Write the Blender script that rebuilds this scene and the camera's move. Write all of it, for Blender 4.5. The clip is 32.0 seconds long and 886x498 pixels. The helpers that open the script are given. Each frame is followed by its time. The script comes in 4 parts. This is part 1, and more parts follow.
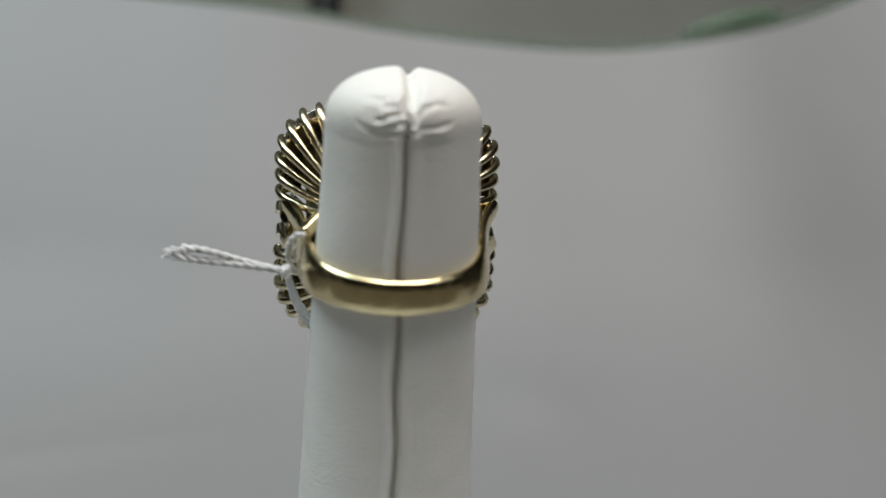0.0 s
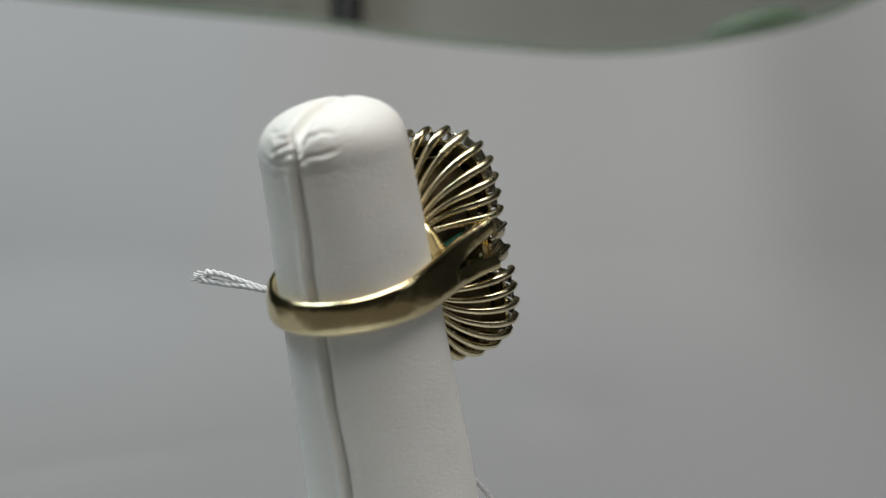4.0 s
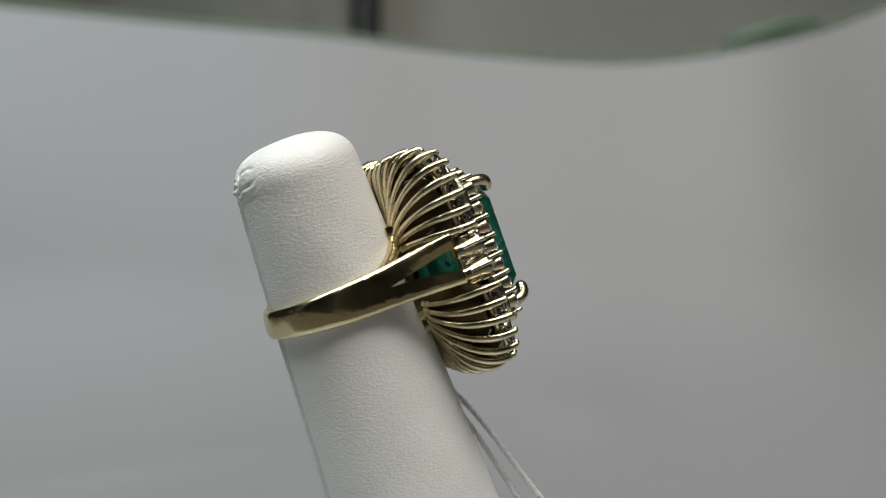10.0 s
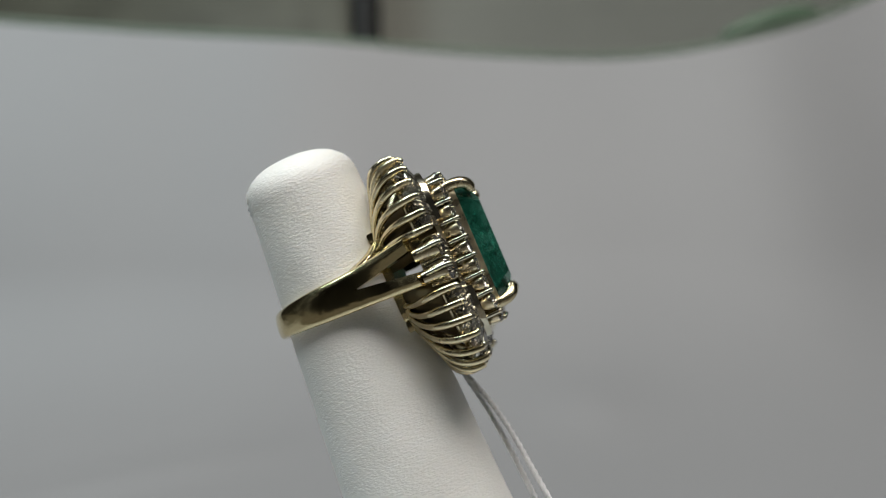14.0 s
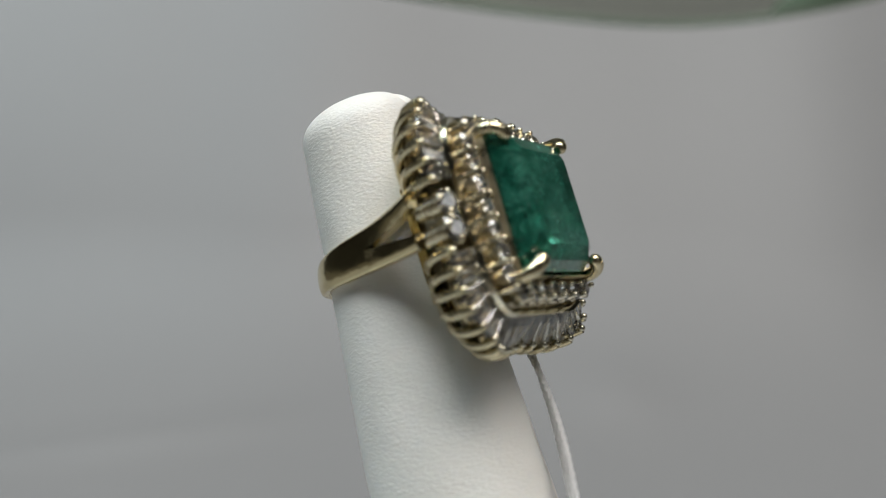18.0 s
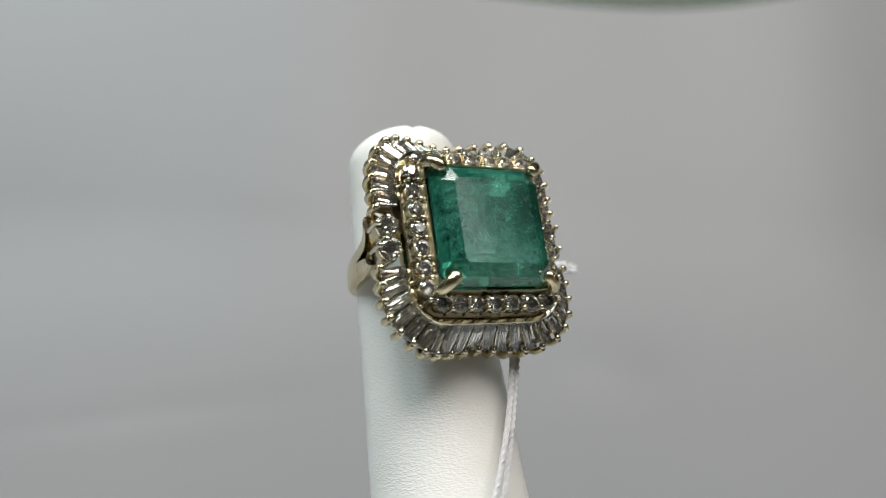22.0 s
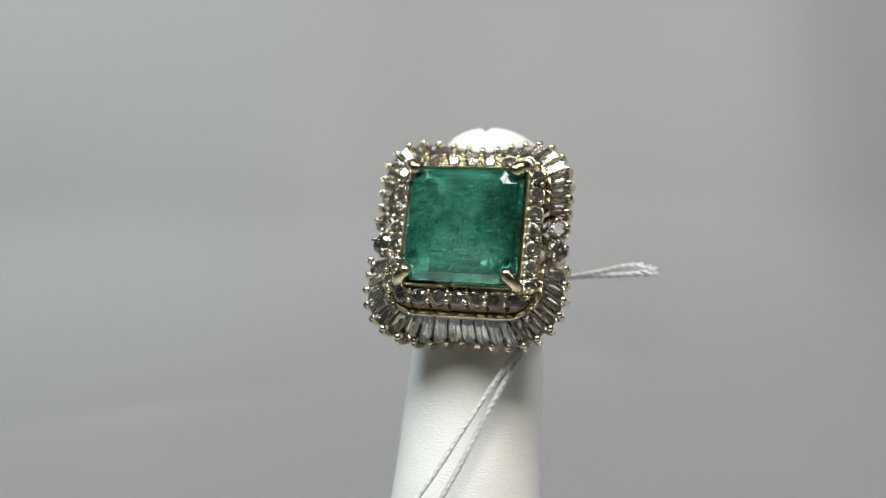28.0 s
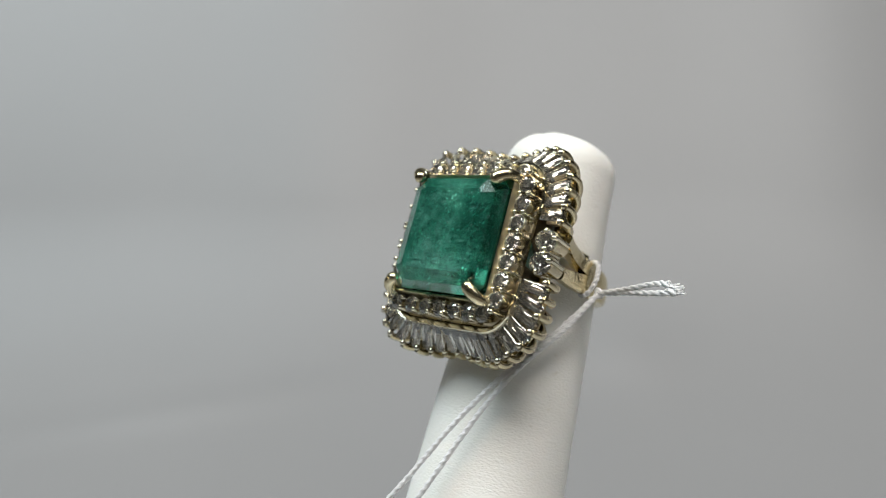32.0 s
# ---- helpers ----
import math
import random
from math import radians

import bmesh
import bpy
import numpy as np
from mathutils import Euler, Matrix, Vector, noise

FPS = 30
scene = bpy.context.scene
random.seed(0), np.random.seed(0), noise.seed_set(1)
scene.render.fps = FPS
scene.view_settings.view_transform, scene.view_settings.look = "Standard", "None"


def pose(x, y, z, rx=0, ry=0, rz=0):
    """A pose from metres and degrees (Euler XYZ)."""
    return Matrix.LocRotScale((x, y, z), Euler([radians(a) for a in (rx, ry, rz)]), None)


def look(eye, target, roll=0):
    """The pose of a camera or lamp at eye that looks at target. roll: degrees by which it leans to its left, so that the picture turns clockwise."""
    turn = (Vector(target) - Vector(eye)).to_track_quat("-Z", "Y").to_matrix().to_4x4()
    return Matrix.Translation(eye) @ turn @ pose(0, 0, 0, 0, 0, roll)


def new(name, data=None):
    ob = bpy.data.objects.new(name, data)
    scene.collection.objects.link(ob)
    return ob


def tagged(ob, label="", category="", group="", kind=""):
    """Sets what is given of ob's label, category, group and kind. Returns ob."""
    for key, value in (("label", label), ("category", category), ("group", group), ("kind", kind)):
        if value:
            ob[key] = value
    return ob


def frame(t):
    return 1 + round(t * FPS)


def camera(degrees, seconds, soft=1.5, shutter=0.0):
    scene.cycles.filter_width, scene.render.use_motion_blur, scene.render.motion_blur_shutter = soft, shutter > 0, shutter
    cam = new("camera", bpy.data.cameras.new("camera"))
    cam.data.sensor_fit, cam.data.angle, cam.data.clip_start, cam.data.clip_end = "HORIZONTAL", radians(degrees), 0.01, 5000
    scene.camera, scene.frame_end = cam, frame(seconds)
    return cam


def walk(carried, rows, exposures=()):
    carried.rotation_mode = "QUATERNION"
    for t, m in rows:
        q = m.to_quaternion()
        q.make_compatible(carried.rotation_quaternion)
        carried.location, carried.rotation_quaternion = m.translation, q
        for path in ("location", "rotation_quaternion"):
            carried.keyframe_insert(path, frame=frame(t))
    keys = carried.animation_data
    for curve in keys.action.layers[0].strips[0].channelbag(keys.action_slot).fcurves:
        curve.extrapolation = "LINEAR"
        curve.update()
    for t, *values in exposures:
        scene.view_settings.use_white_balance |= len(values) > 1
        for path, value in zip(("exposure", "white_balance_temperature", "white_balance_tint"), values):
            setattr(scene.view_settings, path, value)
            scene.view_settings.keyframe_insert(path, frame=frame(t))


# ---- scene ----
PATH = [
    (0, pose(0.00160, -0.10583, -0.00554, 90.738, -1.621, -2.740)),
    (0.5, pose(0.00134, -0.10615, -0.00513, 90.729, -1.060, -2.662)),
    (1, pose(0.00126, -0.10671, -0.00477, 90.731, -0.719, -2.525)),
    (1.5, pose(0.00122, -0.10731, -0.00446, 90.782, -0.521, -2.468)),
    (2, pose(0.00140, -0.10752, -0.00408, 90.682, -0.395, -2.152)),
    (2.5, pose(0.00137, -0.10723, -0.00394, 90.817, -0.516, -1.956)),
    (3, pose(0.00171, -0.10720, -0.00412, 90.820, -0.495, -1.662)),
    (3.5, pose(0.00205, -0.10749, -0.00332, 90.664, -0.482, -1.298)),
    (5.5, pose(0.00247, -0.11073, -0.00324, 91.144, -0.999, -0.651)),
    (6, pose(0.00248, -0.11141, -0.00303, 91.231, -0.714, -0.492)),
    (6.5, pose(0.00233, -0.11174, -0.00280, 91.367, -0.595, -0.319)),
    (7, pose(0.00203, -0.11213, -0.00278, 91.251, -0.471, -0.247)),
    (7.5, pose(0.00161, -0.11237, -0.00278, 91.178, -0.385, -0.256)),
    (8, pose(0.00122, -0.11282, -0.00287, 91.070, -0.619, -0.363)),
    (8.5, pose(0.00111, -0.11328, -0.00241, 90.979, -0.421, -0.100)),
    (9, pose(0.00110, -0.11330, -0.00211, 90.955, -0.113, 0.026)),
    (9.5, pose(0.00084, -0.11356, -0.00202, 90.927, -0.322, -0.052)),
    (10, pose(0.00031, -0.11391, -0.00206, 90.992, -0.377, -0.039)),
    (10.5, pose(0.00008, -0.11444, -0.00189, 90.920, -0.133, -0.126)),
    (11, pose(-0.00006, -0.11504, -0.00177, 90.888, 0.220, -0.055)),
    (11.5, pose(-0.00018, -0.11542, -0.00180, 90.880, 0.420, -0.040)),
    (12, pose(-0.00015, -0.11583, -0.00181, 91.014, 0.581, 0.072)),
    (12.5, pose(-0.00022, -0.11578, -0.00172, 91.016, 0.858, 0.123)),
    (13, pose(-0.00023, -0.11593, -0.00175, 90.968, 0.917, 0.212)),
    (13.5, pose(0.00000, -0.11613, -0.00167, 90.950, 1.253, 0.244)),
    (14, pose(0.00020, -0.11630, -0.00160, 90.923, 1.464, 0.385)),
    (14.5, pose(-0.00068, -0.11406, -0.00325, 91.511, 1.452, -0.070)),
    (15, pose(-0.00221, -0.10952, -0.00270, 90.445, 1.507, 0.590)),
    (15.5, pose(-0.00553, -0.10614, -0.00569, 89.992, 1.717, -0.177)),
    (17.5, pose(-0.00492, -0.09660, -0.00323, 88.909, -1.933, 1.041)),
    (18, pose(-0.00477, -0.09710, -0.00268, 89.141, -2.012, 0.866)),
    (18.5, pose(-0.00475, -0.09751, -0.00273, 89.427, -1.936, 0.711)),
    (19, pose(-0.00468, -0.09737, -0.00337, 89.736, -1.759, 0.677)),
    (19.5, pose(-0.00488, -0.09803, -0.00312, 89.517, -1.612, 0.968)),
    (20, pose(-0.00414, -0.09887, -0.00327, 89.631, -1.253, 0.612)),
    (20.5, pose(-0.00267, -0.09955, -0.00278, 89.804, -1.126, 1.407)),
    (21, pose(0.00015, -0.10208, -0.00044, 89.026, -1.181, 2.771)),
    (21.5, pose(-0.00065, -0.10628, 0.00207, 87.797, -1.457, 1.852)),
    (22, pose(-0.00016, -0.10968, 0.00403, 86.746, -1.564, 1.691)),
    (22.5, pose(0.00059, -0.11290, 0.00487, 86.770, -1.376, 1.946)),
    (23, pose(0.00140, -0.11428, 0.00544, 85.320, -1.196, 1.966)),
    (23.5, pose(0.00111, -0.11396, 0.00487, 85.042, -0.832, 1.787)),
    (24, pose(0.00064, -0.11402, 0.00476, 85.143, -0.687, 1.590)),
    (24.5, pose(0.00019, -0.11379, 0.00485, 85.247, -0.830, 1.361)),
    (25, pose(-0.00038, -0.11370, 0.00481, 85.293, -0.791, 1.207)),
    (25.5, pose(-0.00079, -0.11358, 0.00495, 85.247, -0.807, 1.089)),
    (27.5, pose(-0.00166, -0.11480, 0.00628, 85.467, -0.599, 0.608)),
    (28, pose(-0.00179, -0.11482, 0.00656, 85.478, -0.361, 0.784)),
    (28.5, pose(-0.00167, -0.11477, 0.00650, 85.608, -0.519, 0.787)),
    (29, pose(-0.00122, -0.11492, 0.00657, 85.704, -0.491, 0.953)),
    (29.5, pose(-0.00063, -0.11461, 0.00677, 85.659, -0.423, 1.420)),
    (30, pose(-0.00002, -0.11423, 0.00707, 85.551, -0.328, 1.886)),
    (30.5, pose(0.00051, -0.11405, 0.00682, 85.665, -0.257, 2.283)),
    (31, pose(0.00112, -0.11362, 0.00697, 85.693, -0.117, 2.577)),
    (31.5, pose(0.00163, -0.11327, 0.00717, 85.609, 0.115, 2.747)),
    (32, pose(0.00192, -0.11249, 0.00749, 85.546, 0.417, 2.942)),
]
LENS = 52.00
SPIN = -7.0130  # degrees a second
RING = pose(0.00063, -0.00527, 0.00123, 66.812, 0.905, 8.322)
SEAT = RING @ pose(0.00025, 0, 0)  # the ring sits a little to one side of the finger
PANEL_WATTS = 10.4
GLOW_WATTS = 0.42
FILL_WATTS = 5.8
SHEET_COLOUR = (0.242, 0.240, 0.240)
EXPOSURES = [(0, -0.1), (20.6, -0.1), (21.4, 0.02), (22.3, 0.21), (32, 0.22)]
cam = camera(LENS, 32.0, 1.0)
cam.data.dof.use_dof = True
cam.data.dof.focus_distance = 0.106
cam.data.dof.aperture_fstop = 14.5
walk(cam, PATH, EXPOSURES)

# ---- world and lights ----
world = bpy.data.worlds.new("world")
scene.world = world
world.use_nodes = True
world.node_tree.nodes["Background"].inputs[0].default_value = (0.72, 0.8, 0.85, 1)
world.node_tree.nodes["Background"].inputs[1].default_value = 0.3


def area_lamp(name, eye, target, sx, sy, watts, colour):
    data = bpy.data.lights.new(name, "AREA")
    data.shape, data.size, data.size_y, data.energy, data.color = "RECTANGLE", sx, sy, watts, colour
    ob = new(name, data)
    ob.matrix_world = look(eye, target)
    return ob


PANEL_EYE = (0.07, -0.36, 0.89)
GLOW_EYE = (0.72, -0.47, 0.69)
FILL_EYE = (-0.58, -0.10, 0.87)
area_lamp("panel_light", PANEL_EYE, (0.0, 0.05, 0.02), 0.76, 0.46, PANEL_WATTS, (1.0, 0.96, 0.922))
area_lamp("right_window_light", GLOW_EYE, (0.0, -0.01, 0.01), 0.34, 0.30, GLOW_WATTS, (0.95, 0.98, 1.0))
# fill lamp added out of view to cool and brighten the sheet's left
area_lamp("left_fill_light", FILL_EYE, (-0.20, 0.22, 0.06), 0.42, 0.42, FILL_WATTS, (0.77, 0.935, 1.0))


# ---- materials ----
def material(name, colour, rough=0.5, metal=0.0):
    m = bpy.data.materials.new(name)
    m.use_nodes = True
    b = m.node_tree.nodes["Principled BSDF"]
    b.inputs["Base Color"].default_value = (*colour, 1)
    b.inputs["Roughness"].default_value = rough
    b.inputs["Metallic"].default_value = metal
    return m, m.node_tree, b


def add(tree, kind, **inputs):
    n = tree.nodes.new(kind)
    for key, value in inputs.items():
        n.inputs[key.replace("_", " ")].default_value = value
    return n


def coords(tree, scale=(1, 1, 1)):
    c = tree.nodes.new("ShaderNodeTexCoord")
    m = tree.nodes.new("ShaderNodeMapping")
    m.inputs["Scale"].default_value = scale
    tree.links.new(c.outputs["Object"], m.inputs["Vector"])
    return m.outputs["Vector"]


def noise_tex(tree, vec, scale, detail=3.0, rough=0.5, distortion=0.0):
    n = add(tree, "ShaderNodeTexNoise", Scale=scale, Detail=detail, Roughness=rough, Distortion=distortion)
    tree.links.new(vec, n.inputs["Vector"])
    return n.outputs["Fac"]


def ramp(tree, fac, stops):
    r = tree.nodes.new("ShaderNodeValToRGB")
    e = r.color_ramp.elements
    while len(e) < len(stops):
        e.new(0.5)
    for k, (p, c) in enumerate(stops):
        e[k].position = p
        e[k].color = (*c, 1) if len(c) == 3 else c
    tree.links.new(fac, r.inputs["Fac"])
    return r.outputs["Color"]


def bump(tree, bsdf, height, strength, distance, chain=None):
    n = add(tree, "ShaderNodeBump", Strength=strength, Distance=distance)
    tree.links.new(height, n.inputs["Height"])
    if chain is not None:
        tree.links.new(chain, n.inputs["Normal"])
    tree.links.new(n.outputs["Normal"], bsdf.inputs["Normal"])
    return n.outputs["Normal"]


def gold_material(name, colour, rough):
    m, t, b = material(name, colour, rough, 1.0)
    v = coords(t)
    n1 = noise_tex(t, v, 260, 3)
    n2 = noise_tex(t, v, 1500, 4, 0.65)
    c = ramp(t, n1, [(0.3, tuple(0.86 * x for x in colour)), (0.7, tuple(min(1, 1.06 * x) for x in colour))])
    t.links.new(c, b.inputs["Base Color"])
    r = ramp(t, n1, [(0.35, (rough * 0.75,) * 3), (0.7, (rough * 1.5,) * 3)])
    t.links.new(r, b.inputs["Roughness"])
    k = bump(t, b, n1, 0.2, 0.0004)
    k = bump(t, b, noise_tex(t, v, 560, 2), 0.45, 0.0002, k)
    bump(t, b, n2, 0.3, 0.00007, k)
    return m


GOLD = gold_material("yellow_gold", (0.77, 0.655, 0.385), 0.16)
GOLD_WIRE = gold_material("gold_wire", (0.78, 0.68, 0.45), 0.22)
# near-black gold: the shade inside the setting, put into the colour
GOLD_SHADE = gold_material("shaded_gold", (0.13, 0.10, 0.055), 0.4)
GOLD_DEEP = gold_material("deep_gold", (0.72, 0.63, 0.44), 0.22)
# same gold, darkened to carry the shade under the baguettes
GOLD_SEAT = gold_material("shaded_seat_gold", (0.36, 0.29, 0.17), 0.26)
GOLD_SATIN = gold_material("satin_gold", (0.84, 0.73, 0.48), 0.34)
GOLD_PALE = gold_material("pale_gold", (0.80, 0.745, 0.585), 0.15)


def leather_material():
    m, t, b = material("white_leather", (0.74, 0.73, 0.70), 0.5)
    v = coords(t, (1, 2.1, 1))
    pores = add(t, "ShaderNodeTexVoronoi", Scale=2500.0, Randomness=1.0)
    pores.feature = "SMOOTH_F1"
    t.links.new(v, pores.inputs["Vector"])
    big = noise_tex(t, v, 90, 3)
    fine = noise_tex(t, coords(t, (0.8, 2.2, 0.8)), 2000, 3, 0.55, 0.5)
    c = ramp(t, big, [(0.3, (0.835, 0.825, 0.775)), (0.7, (0.895, 0.885, 0.84))])
    spot = ramp(t, noise_tex(t, v, 420, 2), [(0.71, (1, 1, 1)), (0.78, (0.86, 0.84, 0.78))])
    mix = t.nodes.new("ShaderNodeMixRGB")
    mix.blend_type = "MULTIPLY"
    mix.inputs[0].default_value = 0.6
    t.links.new(c, mix.inputs[1])
    t.links.new(spot, mix.inputs[2])
    t.links.new(mix.outputs[0], b.inputs["Base Color"])
    k = bump(t, b, fine, 0.28, 0.00018)
    bump(t, b, pores.outputs["Distance"], 0.36, 0.00013, k)
    b.inputs["Subsurface Weight"].default_value = 0.08
    b.inputs["Subsurface Radius"].default_value = (0.001, 0.0008, 0.0006)
    b.inputs["Subsurface Scale"].default_value = 0.5
    return m


LEATHER = leather_material()
# darker copy of the leather: the seam groove's shade as colour
LEATHER_SHADE, _t, _b = material("leather_shade", (0.55, 0.53, 0.48), 0.7)
bump(_t, _b, noise_tex(_t, coords(_t), 900, 3), 0.5, 0.0003)


def emerald_material():
    m, t, b = material("emerald", (0.02, 0.25, 0.16), 0.12)

    def mixed(kind, fac, a, c):
        n = t.nodes.new("ShaderNodeMixRGB")
        n.blend_type = kind
        n.inputs[0].default_value = fac
        t.links.new(a, n.inputs[1])
        t.links.new(c, n.inputs[2])
        return n.outputs[0]

    # colour zones: a paler core that leans to one corner, darker flanks, bands across
    cloud = noise_tex(t, coords(t, (0.9, 0.8, 1)), 170, 6, 0.65, 0.5)
    zone = t.nodes.new("ShaderNodeTexCoord")
    sep = t.nodes.new("ShaderNodeSeparateXYZ")
    t.links.new(zone.outputs["Object"], sep.inputs[0])
    lean = t.nodes.new("ShaderNodeMath")
    lean.operation = "MULTIPLY_ADD"
    lean.inputs[1].default_value = -14.0
    t.links.new(sep.outputs["Y"], lean.inputs[0])
    t.links.new(cloud, lean.inputs[2])
    lean2 = t.nodes.new("ShaderNodeMath")
    lean2.operation = "MULTIPLY_ADD"
    lean2.inputs[1].default_value = -7.0
    t.links.new(sep.outputs["X"], lean2.inputs[0])
    t.links.new(lean.outputs[0], lean2.inputs[2])
    square = t.nodes.new("ShaderNodeMath")
    square.operation = "MULTIPLY"
    t.links.new(sep.outputs["X"], square.inputs[0])
    t.links.new(sep.outputs["X"], square.inputs[1])
    core = t.nodes.new("ShaderNodeMath")
    core.operation = "MULTIPLY_ADD"
    core.inputs[1].default_value = -5200.0
    t.links.new(square.outputs[0], core.inputs[0])
    t.links.new(lean2.outputs[0], core.inputs[2])
    lift = t.nodes.new("ShaderNodeMath")
    lift.inputs[1].default_value = 0.085
    t.links.new(core.outputs[0], lift.inputs[0])
    base = ramp(t, lift.outputs[0], [(0.30, (0.012, 0.165, 0.10)), (0.45, (0.05, 0.385, 0.255)), (0.57, (0.13, 0.63, 0.445)), (0.72, (0.28, 0.83, 0.65))])
    patches = noise_tex(t, coords(t, (1.2, 0.9, 1)), 300, 5, 0.65, 1.0)
    across = noise_tex(t, coords(t, (0.42, 1.9, 1)), 850, 8, 0.78, 1.5)
    along = noise_tex(t, coords(t, (1.9, 0.45, 1)), 600, 8, 0.78, 1.8)
    specks = noise_tex(t, coords(t, (1.0, 0.8, 1)), 2300, 4, 0.7, 0.6)
    veils = mixed("MULTIPLY", 1.0, ramp(t, across, [(0.42, (0.24, 0.35, 0.34)), (0.52, (1, 1, 1))]), ramp(t, specks, [(0.37, (0.08, 0.15, 0.14)), (0.44, (1, 1, 1))]))
    stripes = ramp(t, along, [(0.41, (0.2, 0.31, 0.3)), (0.51, (1, 1, 1))])
    where = ramp(t, patches, [(0.40, (0.1, 0.1, 0.1)), (0.58, (1, 1, 1))])
    where2 = ramp(t, patches, [(0.40, (0.9, 0.9, 0.9)), (0.54, (0, 0, 0))])
    veiled = mixed("MULTIPLY", 1.0, base, veils)
    t.links.new(where, veiled.node.inputs[0])
    striped = mixed("MULTIPLY", 1.0, veiled, stripes)
    t.links.new(where2, striped.node.inputs[0])
    base = mixed("ADD", 0.8, striped, ramp(t, across, [(0.57, (0, 0, 0)), (0.65, (0.30, 0.46, 0.44))]))
    base = mixed("ADD", 0.6, base, ramp(t, specks, [(0.64, (0, 0, 0)), (0.72, (0.30, 0.50, 0.46))]))
    t.links.new(base, b.inputs["Base Color"])
    b.inputs["IOR"].default_value = 1.58
    b.inputs["Transmission Weight"].default_value = 0.76
    b.inputs["Roughness"].default_value = 0.17
    b.inputs["Coat Weight"].default_value = 0.5
    b.inputs["Coat Roughness"].default_value = 0.03
    b.inputs["Coat IOR"].default_value = 1.58
    return m


EMERALD = emerald_material()
PALE_FLAKE = material("pale_inclusion", (0.30, 0.62, 0.55), 0.5)[0]
DARK_FLAKE = material("dark_inclusion", (0.008, 0.05, 0.04), 0.6)[0]


def diamond_material(name, colour, ior, clear):
    m, t, b = material(name, colour, 0.0)
    b.inputs["Transmission Weight"].default_value = clear
    b.inputs["IOR"].default_value = ior
    info = t.nodes.new("ShaderNodeObjectInfo")
    c = ramp(t, info.outputs["Random"], [(0.0, tuple(0.66 * x for x in colour)), (0.4, tuple(0.93 * x for x in colour)), (1.0, (0.97, 0.94, 0.84))])
    t.links.new(c, b.inputs["Base Color"])
    r = ramp(t, noise_tex(t, coords(t), 900, 2), [(0.4, (0.0,) * 3), (0.8, (0.06,) * 3)])
    t.links.new(r, b.inputs["Roughness"])
    return m


DIAMOND = diamond_material("diamond", (0.97, 0.94, 0.84), 2.4, 0.96)
BAGUETTE = diamond_material("baguette_diamond", (0.94, 0.90, 0.80), 2.1, 0.95)


def thread_material():
    m, t, b = material("white_thread", (0.92, 0.92, 0.91), 0.7)
    n = noise_tex(t, coords(t), 6000, 2)
    c = ramp(t, n, [(0.3, (0.90, 0.90, 0.89)), (0.7, (0.96, 0.96, 0.96))])
    t.links.new(c, b.inputs["Base Color"])
    bump(t, b, n, 0.5, 0.0001)
    b.inputs["Sheen Weight"].default_value = 0.5
    b.inputs["Subsurface Weight"].default_value = 0.5
    b.inputs["Subsurface Radius"].default_value = (1.0, 1.0, 1.0)
    b.inputs["Subsurface Scale"].default_value = 0.0006
    return m


THREAD = thread_material()


def plain_material(name, colour, rough, scale, spread=0.12, relief=0.0):
    m, t, b = material(name, colour, rough)
    v = coords(t)
    n = noise_tex(t, v, scale, 4)
    c = ramp(t, n, [(0.3, tuple(x * (1 - spread) for x in colour)), (0.7, tuple(min(1, x * (1 + spread)) for x in colour))])
    t.links.new(c, b.inputs["Base Color"])
    if relief:
        bump(t, b, noise_tex(t, v, scale * 4, 3), 0.3, relief)
    return m


SHEET = plain_material("matt_white_sheet", SHEET_COLOUR, 0.52, 7.0, 0.03, 0.0004)
SHEET.node_tree.nodes["Principled BSDF"].inputs["Specular IOR Level"].default_value = 0.4
PLATTER = plain_material("white_platter", (0.35, 0.365, 0.375), 0.25, 30.0, 0.03)
WALL = plain_material("olive_wall", (0.84, 0.84, 0.74), 0.8, 2.0, 0.1, 0.002)
# a dim room's darkness put into the wall colour, for the gold's reflections
WALL_SHADE = plain_material("shaded_wall", (0.05, 0.048, 0.04), 0.8, 2.0, 0.12, 0.002)
CEILING = plain_material("ceiling_paint", (0.34, 0.33, 0.31), 0.8, 3.0, 0.05)
CABINET = plain_material("dark_cabinet", (0.30, 0.30, 0.23), 0.5, 12.0, 0.2)
POST = plain_material("black_metal", (0.008, 0.008, 0.007), 0.6, 40.0, 0.2)
TRIM_GREEN = plain_material("green_edge", (0.09, 0.145, 0.09), 0.5, 20.0, 0.15)
EDGING = plain_material("grey_edging", (0.10, 0.135, 0.095), 0.6, 20.0, 0.15)
TABLE = plain_material("table_top", (0.075, 0.065, 0.05), 0.6, 8.0, 0.1)
PANEL_FRAME = plain_material("panel_frame", (0.6, 0.6, 0.6), 0.4, 20.0, 0.05)

MM = 0.001


# ---- mesh helpers (all in millimetres) ----
def part(name, bm, mat, parent=None, label="", smooth=True):
    bmesh.ops.scale(bm, vec=(MM, MM, MM), verts=bm.verts)
    bmesh.ops.recalc_face_normals(bm, faces=bm.faces)
    if smooth:
        for f in bm.faces:
            f.smooth = True
        for e in bm.edges:
            if len(e.link_faces) == 2 and e.calc_face_angle(0) > 0.9:
                e.smooth = False
    me = bpy.data.meshes.new(name)
    bm.to_mesh(me)
    bm.free()
    me.materials.append(mat)
    ob = new(name, me)
    ob.parent = parent
    if label:
        ob["label"] = label
    return ob


